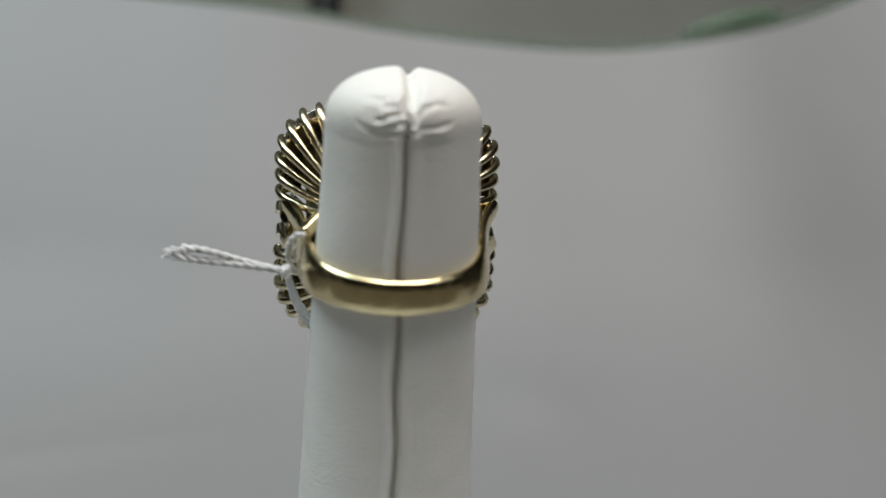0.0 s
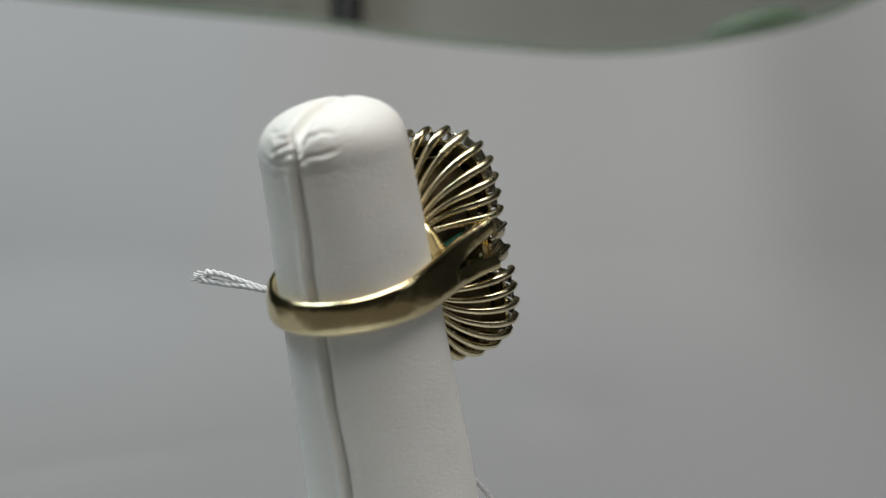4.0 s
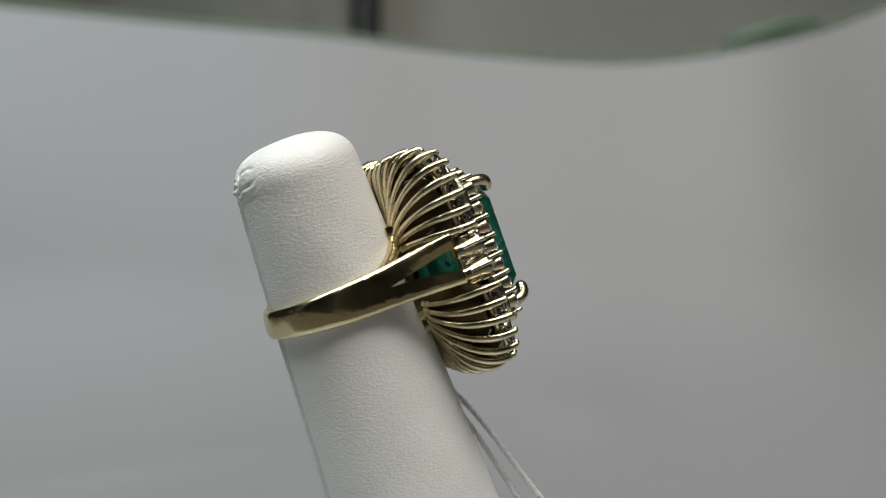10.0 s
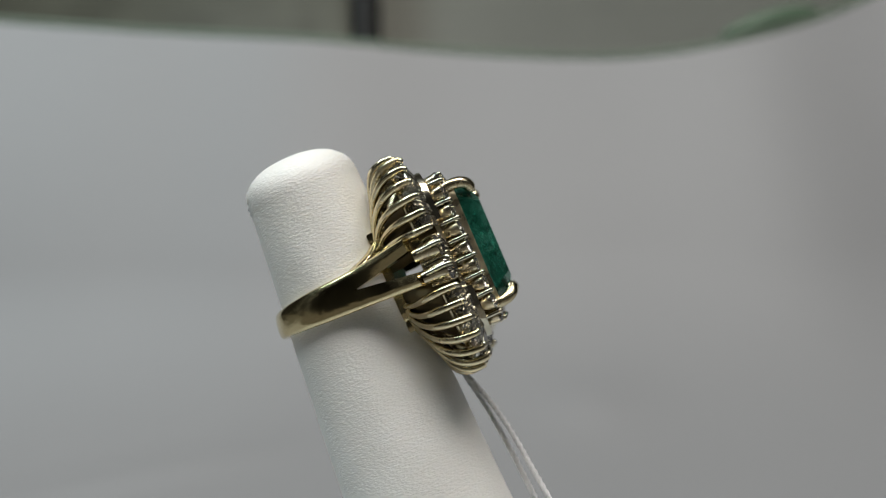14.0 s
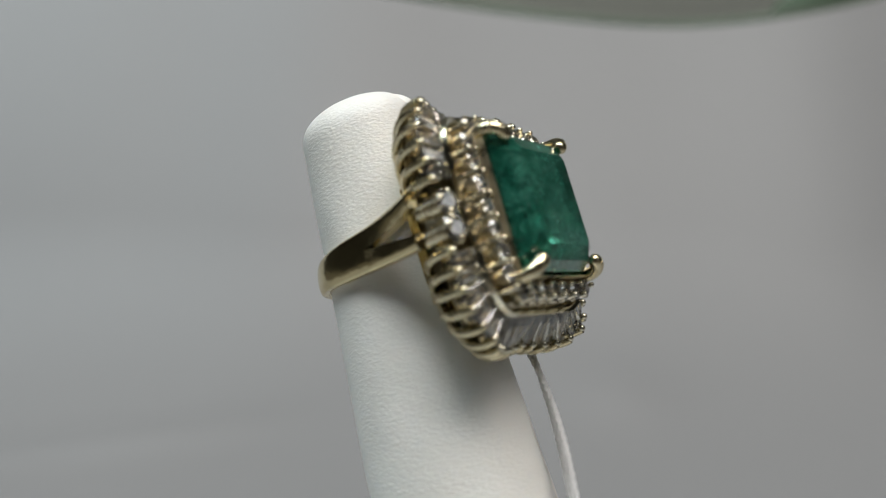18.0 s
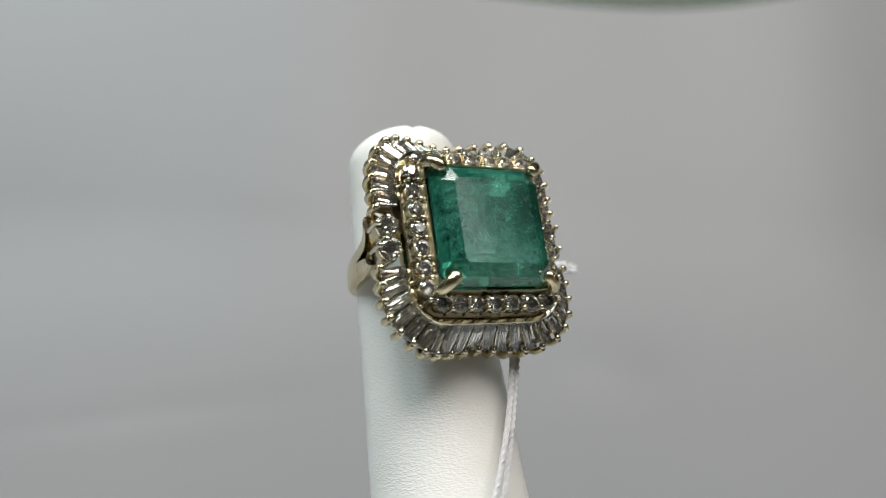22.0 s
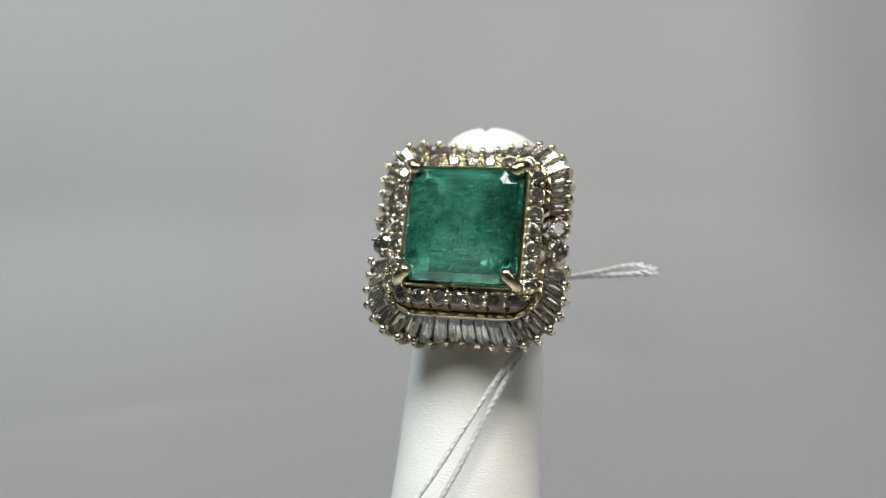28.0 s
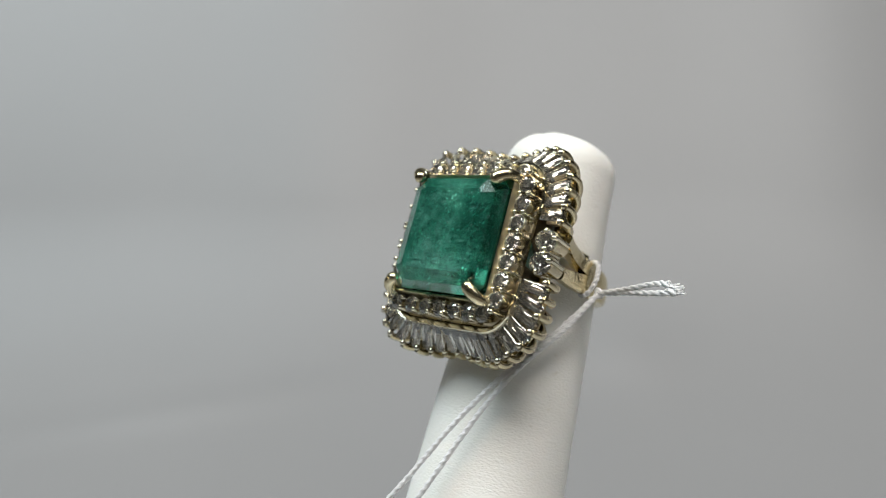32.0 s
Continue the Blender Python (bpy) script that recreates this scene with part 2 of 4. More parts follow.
def loft(bm, rings, closed=False, caps=True, first=True):
    """Joins rings of points, each a closed loop of equal length."""
    made = [[bm.verts.new(p) for p in r] for r in rings]
    k = len(made[0])
    pairs = list(zip(made, made[1:])) + ([(made[-1], made[0])] if closed else [])
    for a, b in pairs:
        for j in range(k):
            bm.faces.new((a[j], a[(j + 1) % k], b[(j + 1) % k], b[j]))
    if caps and not closed:
        if first:
            bm.faces.new(made[0][::-1])
        bm.faces.new(made[-1])
    return made


def frames_along(points, closed=False):
    """A tangent and two steady normals at each point."""
    n = len(points)
    out, side = [], None
    for i in range(n):
        a = points[i - 1] if (i or closed) else points[i]
        b = points[(i + 1) % n] if (i < n - 1 or closed) else points[i]
        t = (b - a).normalized()
        if side is None:
            side = t.orthogonal().normalized()
        side = (side - t * side.dot(t)).normalized()
        out.append((t, side, t.cross(side)))
    return out


def tube(bm, points, radius, sides=8, closed=False, caps=True):
    points = [Vector(p) for p in points]
    rad = radius if callable(radius) else (lambda s: radius)
    rings = []
    for i, (p, (t, a, b)) in enumerate(zip(points, frames_along(points, closed))):
        r = rad(i / max(1, len(points) - 1))
        rings.append([p + (a * math.cos(k * math.tau / sides) + b * math.sin(k * math.tau / sides)) * r for k in range(sides)])
    loft(bm, rings, closed, caps)


def ball(bm, centre, radius, rings=6, sides=8, stretch=(1, 1, 1)):
    m = Matrix.Translation(centre) @ Matrix.Diagonal((*stretch, 1))
    bmesh.ops.create_uvsphere(bm, u_segments=sides, v_segments=rings, radius=radius, matrix=m)


def box(bm, size, centre=(0, 0, 0), turn=None, bevel=0.0):
    m = Matrix.Translation(centre) @ (turn or Matrix.Identity(4)) @ Matrix.Diagonal((*size, 1))
    made = bmesh.ops.create_cube(bm, size=1, matrix=m)["verts"]
    if bevel:
        edges = list({e for v in made for e in v.link_edges})
        bmesh.ops.bevel(bm, geom=edges, offset=bevel, segments=2, affect="EDGES", profile=0.6)


def bezier(p0, p1, p2, p3, n):
    p0, p1, p2, p3 = map(Vector, (p0, p1, p2, p3))
    out = []
    for i in range(n + 1):
        s = i / n
        out.append(p0 * (1 - s) ** 3 + p1 * 3 * s * (1 - s) ** 2 + p2 * 3 * s * s * (1 - s) + p3 * s ** 3)
    return out


def spline(points, per=8):
    """A smooth curve through the points."""
    p = [Vector(q) for q in points]
    p = [p[0] * 2 - p[1]] + p + [p[-1] * 2 - p[-2]]
    out = []
    for i in range(1, len(p) - 2):
        a, b, c, d = p[i - 1:i + 3]
        for k in range(per):
            s = k / per
            out.append(0.5 * (2 * b + (c - a) * s + (2 * a - 5 * b + 4 * c - d) * s * s + (3 * b - a - 3 * c + d) * s ** 3))
    out.append(p[-2])
    return out


def rounded_rect(hx, hy, r, count):
    """Points evenly along a rounded rectangle, counter-clockwise from the middle of its right side."""
    length = 4 * (hx - r) + 4 * (hy - r) + math.tau * r
    out = []
    for i in range(count):
        out.append(rect_at(hx, hy, r, length * i / count))
    return out


def rect_at(hx, hy, r, s):
    """The point at length s, and its outward direction."""
    sx, sy, q = hx - r, hy - r, math.pi * r / 2
    legs = [(sy, (hx, 0), (0, 1)), (q, (sx, sy), 0), (2 * sx, (sx, hy), (-1, 0)), (q, (-sx, sy), 90),
            (2 * sy, (-hx, sy), (0, -1)), (q, (-sx, -sy), 180), (2 * sx, (-sx, -hy), (1, 0)), (q, (sx, -sy), 270), (sy, (hx, -sy), (0, 1))]
    s %= sum(l[0] for l in legs)
    for length, start, way in legs:
        if s <= length + 1e-9:
            if isinstance(way, tuple):
                return Vector((start[0] + way[0] * s, start[1] + way[1] * s)), Vector((way[1], -way[0]))
            a = radians(way) + s / r
            return Vector((start[0] + r * math.cos(a), start[1] + r * math.sin(a))), Vector((math.cos(a), math.sin(a)))
        s -= length
    return Vector((hx, 0)), Vector((1, 0))


# ---- setting: room, table, sheet ----
def slab(name, size, centre, mat, label, category):
    bm = bmesh.new()
    box(bm, size, centre)
    return tagged(part(name, bm, mat, smooth=False), label, category, kind="structure")


slab("floor", (3200, 3200, 60), (0, 300, -930), TABLE, "worn grey-brown floor of the room", "floor")
slab("wall_north", (3200, 80, 2700), (0, 1900, 400), WALL, "dull olive-grey painted wall behind the sheet", "wall")
# south, east and west walls are unseen and darkened to shape the reflections
slab("wall_south", (3200, 80, 2700), (0, -1300, 400), WALL_SHADE, "unseen wall, coloured dark so that the gold reflects a dim room", "wall")
slab("wall_east", (80, 3200, 2700), (1600, 300, 400), WALL_SHADE, "unseen wall, coloured dark so that the gold reflects a dim room", "wall")
slab("wall_west", (80, 3200, 2700), (-1600, 300, 400), WALL_SHADE, "unseen wall, coloured dark so that the gold reflects a dim room", "wall")
slab("ceiling", (3200, 3200, 80), (0, 300, 1790), CEILING, "off-white painted ceiling", "ceiling")

bm = bmesh.new()
box(bm, (1500, 1000, 36), (0, 150, -92), bevel=4)
table = tagged(new("table"), "plain grey-brown table under the white sheet", "table")
part("tabletop", bm, TABLE, table)
for sx in (-1, 1):
    for sy in (-1, 1):
        bm = bmesh.new()
        box(bm, (50, 50, 790), (sx * 690, 150 + sy * 440, -505), bevel=3)
        part("leg", bm, TABLE, table)


def sheet_edge(x):
    """Height of the sheet's sagging upper edge."""
    d = min(x, 250) - 70
    rise = 0.0021 * d * d if d > 0 else 0.105 * (math.sqrt(d * d + 900) - 30)
    return 80.0 + rise + max(0, x - 250) * 0.35


def sheet_sway(x):
    return 2.6 * math.sin(x * 0.013 + 0.6) + 2.8 * math.sin(x * 0.036 + 0.4) + 0.8 * math.sin(x * 0.07 + 2)


def sheet_dents(x, l):
    """A soft bulge and a slanting crease low on the bend; l is the way up the bend."""
    bulge = 2.2 * math.exp(-((x - 42) / 17) ** 2 - ((l - 86) / 13) ** 2)
    across = l - 58 - 0.28 * (x + 93)
    crease = 1.8 * math.exp(-(across / 7) ** 2 - ((x + 93) / 42) ** 2)
    return bulge + crease


def sheet_at(x, s):
    """s from 0 (front edge on the table) to 1 (upper edge); the sheet leans back behind the turntable."""
    bend, y_back, z_floor, rise = 140.0, 250.0, -73.0, radians(62)
    flat, arc = 126.0, bend * rise
    top = sheet_edge(x)
    slope = (top - z_floor - bend * (1 - math.cos(rise))) / math.sin(rise)
    y_arc = y_back - (81 - z_floor - bend * (1 - math.cos(rise))) / math.tan(rise) - bend * math.sin(rise)
    sway = sheet_sway(x)
    d = s * (flat + arc + slope)
    if d < flat:
        return (x, y_arc - flat + d, z_floor)
    d -= flat
    if d < arc:
        a = d / bend
        dent = sheet_dents(x, d)
        return (x, y_arc + bend * math.sin(a) + sway * (a / rise) ** 2 - dent * math.sin(a), z_floor + bend * (1 - math.cos(a)) + dent * math.cos(a))
    d -= arc
    return (x, y_arc + bend * math.sin(rise) + d * math.cos(rise) + sway, z_floor + bend * (1 - math.cos(rise)) + d * math.sin(rise))


bm = bmesh.new()
NX, NS = 130, 120
front, back = [], []
for i in range(NX + 1):
    x = -255 + 530 * i / NX
    front.append([bm.verts.new(sheet_at(x, j / NS)) for j in range(NS + 1)])
for i in range(NX):
    for j in range(NS):
        bm.faces.new((front[i][j], front[i + 1][j], front[i + 1][j + 1], front[i][j + 1]))
sheet = part("backdrop_sheet", bm, SHEET)
mod = sheet.modifiers.new("thickness", "SOLIDIFY")
mod.thickness, mod.offset, mod.use_rim = 0.0012, -1, False
tagged(sheet, "smooth white backdrop sheet curving up behind the turntable", "backdrop", kind="structure")

# greenish trim along the sheet's upper edge
trim = tagged(new("edge_trim"), "thin grey-green plastic edging on the sheet", "edging")
bm = bmesh.new()
tube(bm, [Vector(sheet_at(x, 1.0)) + Vector((0, 0.5, 0.4)) for x in range(-254, 275, 6)], 2.4, 10)
part("edging", bm, EDGING, trim)
bm = bmesh.new()
pts = [Vector(sheet_at(x, 1.0)) + Vector((0, 3, 4.0 + 1.5 * math.sin((x - 113) / 44 * math.pi))) for x in range(113, 158, 4)]
tube(bm, pts, lambda s: 0.8 + 4.0 * math.sin(math.pi * min(1, max(0, s))) ** 0.6, 10)
part("clip", bm, TRIM_GREEN, trim, "dark green plastic clip")

# things in the room behind the sheet
post = tagged(new("light_stand"), "black metal stand upright behind the sheet", "stand")
bm = bmesh.new()
tube(bm, [(-61, 600, z) for z in (-74, 100, 300, 520)], 12.0, 16)
part("pole", bm, POST, post)
bm = bmesh.new()
tube(bm, [(-61, 600, -74), (-61, 600, -66)], lambda s: 60 - 8 * s, 24)
part("foot", bm, POST, post)
bm = bmesh.new()
tube(bm, [(-61, 600, 515), (-61, 600, 545)], 17.0, 16)
part("collar", bm, POST, post)

cabinet = tagged(new("cabinet"), "dark olive cabinet against the back wall", "cabinet")
bm = bmesh.new()
box(bm, (1330, 380, 1900), (-815, 1640, 50), bevel=6)
part("body", bm, CABINET, cabinet)
for k in range(2):
    bm = bmesh.new()
    box(bm, (640, 20, 1820), (-1140 + 655 * k, 1440, 50), bevel=4)
    door = part("door", bm, CABINET, cabinet)
    bm = bmesh.new()
    tube(bm, [(-900 + 80 * k, 1425, -60), (-900 + 80 * k, 1412, -40), (-900 + 80 * k, 1412, 60), (-900 + 80 * k, 1425, 80)], 6, 8)
    part("handle", bm, POST, door, "black bar handle")

# light panel over the table
panel = tagged(new("ceiling_lamp"), "square white light panel hung over the table on a rod", "lamp")
pm = look(PANEL_EYE, (0.0, 0.05, 0.02))
panel.matrix_world = pm
bm = bmesh.new()
for sx, sy, w, h in ((0, 1, 784, 12), (0, -1, 784, 12), (1, 0, 12, 460), (-1, 0, 12, 460)):
    box(bm, (w, h, 26), (sx * 386, sy * 236, 10), bevel=1.5)
part("frame", bm, PANEL_FRAME, panel)
bm = bmesh.new()
box(bm, (784, 484, 6), (0, 0, 26))
part("back_plate", bm, PANEL_FRAME, panel)
bm = bmesh.new()
up = pm.to_3x3().inverted() @ Vector((0, 0, 1))
tube(bm, [Vector((0, 0, 27)), Vector((0, 0, 27)) + up * 1205], 4, 8)
part("hanging_rod", bm, PANEL_FRAME, panel)


def lamp_frame(name, eye, target, w, h, label):
    ob = tagged(new(name), label, "diffuser")
    ob.matrix_world = look(eye, target)
    for sx, sy, a, c in ((0, 1, w + 60, 30), (0, -1, w + 60, 30), (1, 0, 30, h), (-1, 0, 30, h)):
        bm = bmesh.new()
        box(bm, (a, c, 40), (sx * (w / 2 + 15), sy * (h / 2 + 15), 22), bevel=2)
        part("frame_bar", bm, PANEL_FRAME, ob)
    bm = bmesh.new()
    box(bm, (w + 60, h + 60, 8), (0, 0, 48))
    part("back_panel", bm, PANEL_FRAME, ob)
    up = ob.matrix_world.to_3x3().inverted() @ Vector((0, 0, 1))
    for sx in (-1, 1):
        bm = bmesh.new()
        foot = Vector((sx * w / 3, -h / 2 - 20, 40))
        drop = (ob.matrix_world @ (foot * MM)).z + 0.9
        tube(bm, [foot, foot - up * drop * 1000], 12, 10)
        part("leg", bm, PANEL_FRAME, ob)


lamp_frame("lamp_panel", GLOW_EYE, (0.0, -0.01, 0.01), 340, 300, "white diffuser panel on a stand beside the table")
# unseen panel and stand, made up to carry the left fill lamp
lamp_frame("lamp_panel", FILL_EYE, (-0.20, 0.22, 0.06), 420, 420, "large cool fill light panel added out of view beside the table")

# ---- turntable ----
turntable = tagged(new("turntable"), "round white turntable under the ring stand", "turntable")
bm = bmesh.new()
prof = [(0.1, -59.6), (68.5, -59.6), (70.6, -60.1), (71.4, -61.3), (71.4, -66), (70, -67), (0.1, -67)]
loft(bm, [[(r * math.cos(a * math.tau / 96), r * math.sin(a * math.tau / 96), z) for a in range(96)] for r, z in prof])
platter = part("platter", bm, PLATTER, turntable)
bm = bmesh.new()
loft(bm, [[(r * math.cos(a * math.tau / 48), r * math.sin(a * math.tau / 48), z) for a in range(48)] for r, z in ((40, -67), (44, -68), (44, -73))])
part("base", bm, PLATTER, turntable)

# ---- display finger, in the ring's frame ----
stand = tagged(new("ring_display_finger"), "white leather ring finger stand with a back seam", "ring stand")
stand.matrix_world = RING


def finger_at(v):
    """Centre across, centre in depth, half width, half depth at height v."""
    return -0.2 - 0.0146 * v, -19.69 + 0.0431 * v, 8.30 - 0.0475 * v, 8.3 - 0.061 * v


# gathers beside the seam's upper end: way round and height of three points, depth
CREASES = (
    ((-0.9, 18.0), (-2.6, 18.4), (-4.0, 18.2), -0.17), ((-0.8, 16.5), (-2.6, 16.6), (-4.4, 16.9), -0.20),
    ((-1.0, 16.0), (-2.8, 16.1), (-4.2, 16.5), 0.13), ((-1.1, 14.9), (-2.8, 15.0), (-4.4, 15.1), -0.09),
    ((1.5, 18.9), (2.6, 18.7), (4.0, 18.6), -0.13), ((0.9, 17.8), (1.9, 17.3), (3.2, 17.0), -0.22),
    ((1.2, 17.2), (2.2, 16.8), (3.4, 16.6), 0.12), ((3.0, 15.9), (4.0, 16.2), (5.2, 16.6), -0.14),
    ((1.0, 16.0), (2.2, 15.8), (3.8, 15.9), -0.12), ((0.8, 18.4), (1.8, 18.2), (2.6, 18.2), -0.10),
)


def near_line(s, v, a, b):
    """Distance to the stretch from a to b, and how far along it lies the nearest point."""
    ax, ay, bx, by = a[0], a[1], b[0] - a[0], b[1] - a[1]
    k = min(1.0, max(0.0, ((s - ax) * bx + (v - ay) * by) / (bx * bx + by * by)))
    return math.hypot(s - ax - k * bx, v - ay - k * by), k


def fold_relief(s, v, back):
    """Inward and outward relief of the seam and its gathers; s is the way round from the seam."""
    if back <= 0:
        return 0.0
    d = 0.0
    wander = 0.25 * math.sin(v * 0.12 + 1) + 0.12 * math.sin(v * 0.5)
    t = s - wander
    below = 1 / (1 + math.exp((v - 15.6) * 2.5))
    d -= 1.25 * math.exp(-(t / 0.32) ** 2) * (0.35 + 0.65 * below)
    d += 0.32 * math.exp(-((t - 0.78) / 0.42) ** 2) * below
    d += 0.12 * math.exp(-((t + 0.85) / 0.6) ** 2) * below
    if v > 13:
        ws = s + 0.15 * noise.noise(Vector((s * 0.8, v * 0.8, 1)))
        wv = v + 0.16 * noise.noise(Vector((s * 0.9, v * 0.9, 5)))
        for p, q, r, depth in CREASES:
            d1, k1 = near_line(ws, wv, p, q)
            d2, k2 = near_line(ws, wv, q, r)
            if min(d1, d2) < 0.8:
                k = k1 / 2 if d1 < d2 else 0.5 + k2 / 2
                d += 1.1 * depth * math.exp(-(min(d1, d2) / 0.2) ** 2) * math.sin(math.pi * (0.12 + 0.86 * k)) ** 0.7
        g = math.hypot(s, (v - 17.0) * 0.9)
        # puckered lips where the leather edges meet, with a small ridge above
        d += 0.24 * math.exp(-(((abs(s) - 0.5) / 0.34) ** 2 + ((v - 16.5) / 1.2) ** 2)) * (1 + 0.8 * math.sin(v * 6.5 + s * 3))
        d -= 0.7 * math.exp(-((s / 0.3) ** 2 + ((v - 16.2) / 0.8) ** 2))
        d += 0.5 * math.exp(-(((s + 0.15) / 0.3) ** 2 + ((v - 18.4) / 0.8) ** 2))
        d -= 0.3 * math.exp(-(((s - 0.45) / 0.25) ** 2 + ((v - 18.3) / 0.9) ** 2))
        d += 0.12 * noise.noise(Vector((s * 0.7, v * 1.9, 7))) * math.exp(-(g / 4.0) ** 2)
        d += 0.07 * noise.noise(Vector((s * 1.7, v * 3.6, 11))) * math.exp(-(g / 3.2) ** 2)
    return d


def finger_body():
    bm = bmesh.new()
    turns = []
    M = 250
    for k in range(M):
        x = -1 + 2 * (k + 0.5) / M
        turns.append(math.copysign(abs(x) ** 1.9, x) * math.pi)
    levels = [("side", -61 + 72.0 * i / 100) for i in range(100)] + [("side", 11 + 3.8 * i / 20) for i in range(21)] + [("cap", math.sin(i / 60 * math.pi / 2)) for i in range(1, 60)]
    rings = []
    for kind, q in levels:
        v = q if kind == "side" else 14.8
        cu, cn, a, b = finger_at(v)
        if kind == "cap":
            su = (1 - q ** 2.5) ** (1 / 2.15)
            sn = (1 - q ** 3.2) ** (1 / 2.3)
        else:
            su = sn = 1.0
        ring = []
        for al in turns:
            vv = v if kind == "side" else v + 5.55 * q
            n = cn - b * sn * math.cos(al)
            if kind == "cap":
                vv -= 0.02 * (n - cn) * q
            s = al * a * su
            out = fold_relief(s, vv, 1.0) if abs(s) < 7 else 0.0
            lump = 0.10 * noise.noise(Vector((math.sin(al) * 2.2, math.cos(al) * 2.2, vv * 0.16)))
            pu, pn = math.sin(al), -math.cos(al)
            w = 1.0 if kind == "side" else max(0.0, 1 - q ** 6)
            dv = 0.0
            if kind == "cap":
                groove = math.exp(-((a * su * math.sin(al) + 0.45) / 0.55) ** 2)
                dv = -1.15 * groove * q * (1.0 if pn < 0.3 else 0.8)
            off = (out + lump) * w
            ring.append((cu + a * su * pu + pu * off, vv + dv + (off * 0.4 if kind == "cap" else 0), n + pn * off))
        rings.append(ring)
    loft(bm, rings)
    return bm


finger = part("finger", finger_body(), LEATHER, stand)
bm = bmesh.new()
rings = []
for r, dv in ((0.2, -58.4), (11.8, -58.4), (12.4, -59.2), (12.6, -61), (0.2, -61)):
    cu, cn, a, b = finger_at(dv)
    rings.append([(cu + r * math.sin(k * math.tau / 48), dv, cn - r * math.cos(k * math.tau / 48)) for k in range(48)])
part("foot", bm if loft(bm, rings) else bm, LEATHER, stand)
bm = bmesh.new()
pts = []
for i in range(40):
    v = -58 + 73.5 * i / 39
    cu, cn, a, b = finger_at(v)
    pts.append((cu + 0.25 * math.sin(v * 0.12 + 1), v, cn - b + 0.95))
tube(bm, pts, 0.28, 6)
part("seam", bm, LEATHER_SHADE, finger, "seam between two leather edges, groove shade put in its colour")

# ---- the ring, in its own frame: x across, y up the finger, z out of the stone ----
ring = tagged(new("cocktail_ring"), "yellow gold ring with large square emerald and diamond halo", "ring")
ring.matrix_world = SEAT


# shank: a band round the finger that forks on both sides
def strap(bm, stations, sides=20, caps=True):
    """stations: centre, outward, across, half width, thickness, crown."""
    rings = []
    for c, o, w, hw, th, crown in stations:
        loop = []
        for k in range(sides):
            a = k * math.tau / sides
            ca, sa = math.cos(a), math.sin(a)
            x = math.copysign(abs(ca) ** 0.55, ca) * hw
            y = math.copysign(abs(sa) ** 0.7, sa) * th / 2
            if sa > 0:
                y += crown * (1 - ((x / hw + 0.9) / 1.9) ** 2) - 0.14
            loop.append(c + w * x + o * y)
        rings.append(loop)
    loft(bm, rings, caps=caps, first=False)


CU, CN, RB = -0.35, -19.75, 8.72
side_pts = [(CU + RB * math.sin(radians(a)), CN - RB * math.cos(radians(a))) for a in range(0, 81, 8)]


def half_path(sign):
    tail = [(8.85, -18.9), (9.1, -16.6), (9.5, -14.0), (10.2, -11.4), (11.4, -8.6)]
    pts = [Vector(((u - CU) * sign + CU, 0, n)) for u, n in side_pts]
    pts += [Vector((CU + sign * (u + 0.15), 0, n)) for u, n in tail]
    line = spline(pts, 4)
    for k in range(12):
        line = line[:1] + [(a + b * 2 + c) / 4 for a, b, c in zip(line, line[1:], line[2:])] + line[-1:]
    return line


left, right = half_path(-1), half_path(1)
LAST = len(left) - 1
FORK = 48


def outward(path, i, n):
    t = (path[min(i + 1, n)] - path[max(i - 1, 0)]).normalized()
    o = Vector((t.z, 0, -t.x))
    return -o if o.dot(path[i] - Vector((CU, 0, CN))) < 0 else o


def band_edges(s):
    """Lower and upper edge of the band, s from its back (0) to the fork (1)."""
    grow = max(0.0, (s - 0.2) / 0.8) ** 1.6
    return -0.72 - 0.95 * grow, 2.58 + 0.52 * grow


UP = Vector((0, 1, 0))
CROWN = 0.5
bm = bmesh.new()
whole = left[FORK:0:-1] + right[:FORK + 1]
half = len(whole) // 2
stations = []
for i, p in enumerate(whole):
    s = abs(i - half) / half
    lo_v, hi_v = band_edges(s)
    side, k = (left, half - i) if i < half else (right, i - half)
    o = outward(side, k, LAST) if k else Vector((0, 0, -1))
    stations.append((p + UP * (lo_v + hi_v) / 2, o, UP, (hi_v - lo_v) / 2, 1.0 + 0.35 * s ** 2, CROWN))
strap(bm, stations, 28, caps=False)
part("band", bm, GOLD, ring, "polished yellow gold band with fine scratches")

lo_f, hi_f = band_edges(1.0)
mid_f = (lo_f + hi_f) / 2


def arm(bm, stations):
    """Half of the band's section: round on its outer edge, cut flat on the side of the fork."""
    rings = []
    for c, o, inner, outer, th, crown, soft in stations:
        loop = []
        for k in range(13):
            a = -math.pi / 2 + math.pi * k / 12
            ca, sa = max(0.0, math.cos(a)), math.sin(a)
            x = ca ** 0.55
            y = math.copysign(abs(sa) ** 0.7, sa) * th / 2
            if sa > 0:
                y += crown * (1 - ((x * (1 if outer > inner else -1) + 0.9) / 1.9) ** 2) - 0.14 - soft * (1 - x) ** 3
            loop.append(c + UP * (inner + (outer - inner) * x) + o * y)
        rings.append(loop)
    loft(bm, rings, first=False)


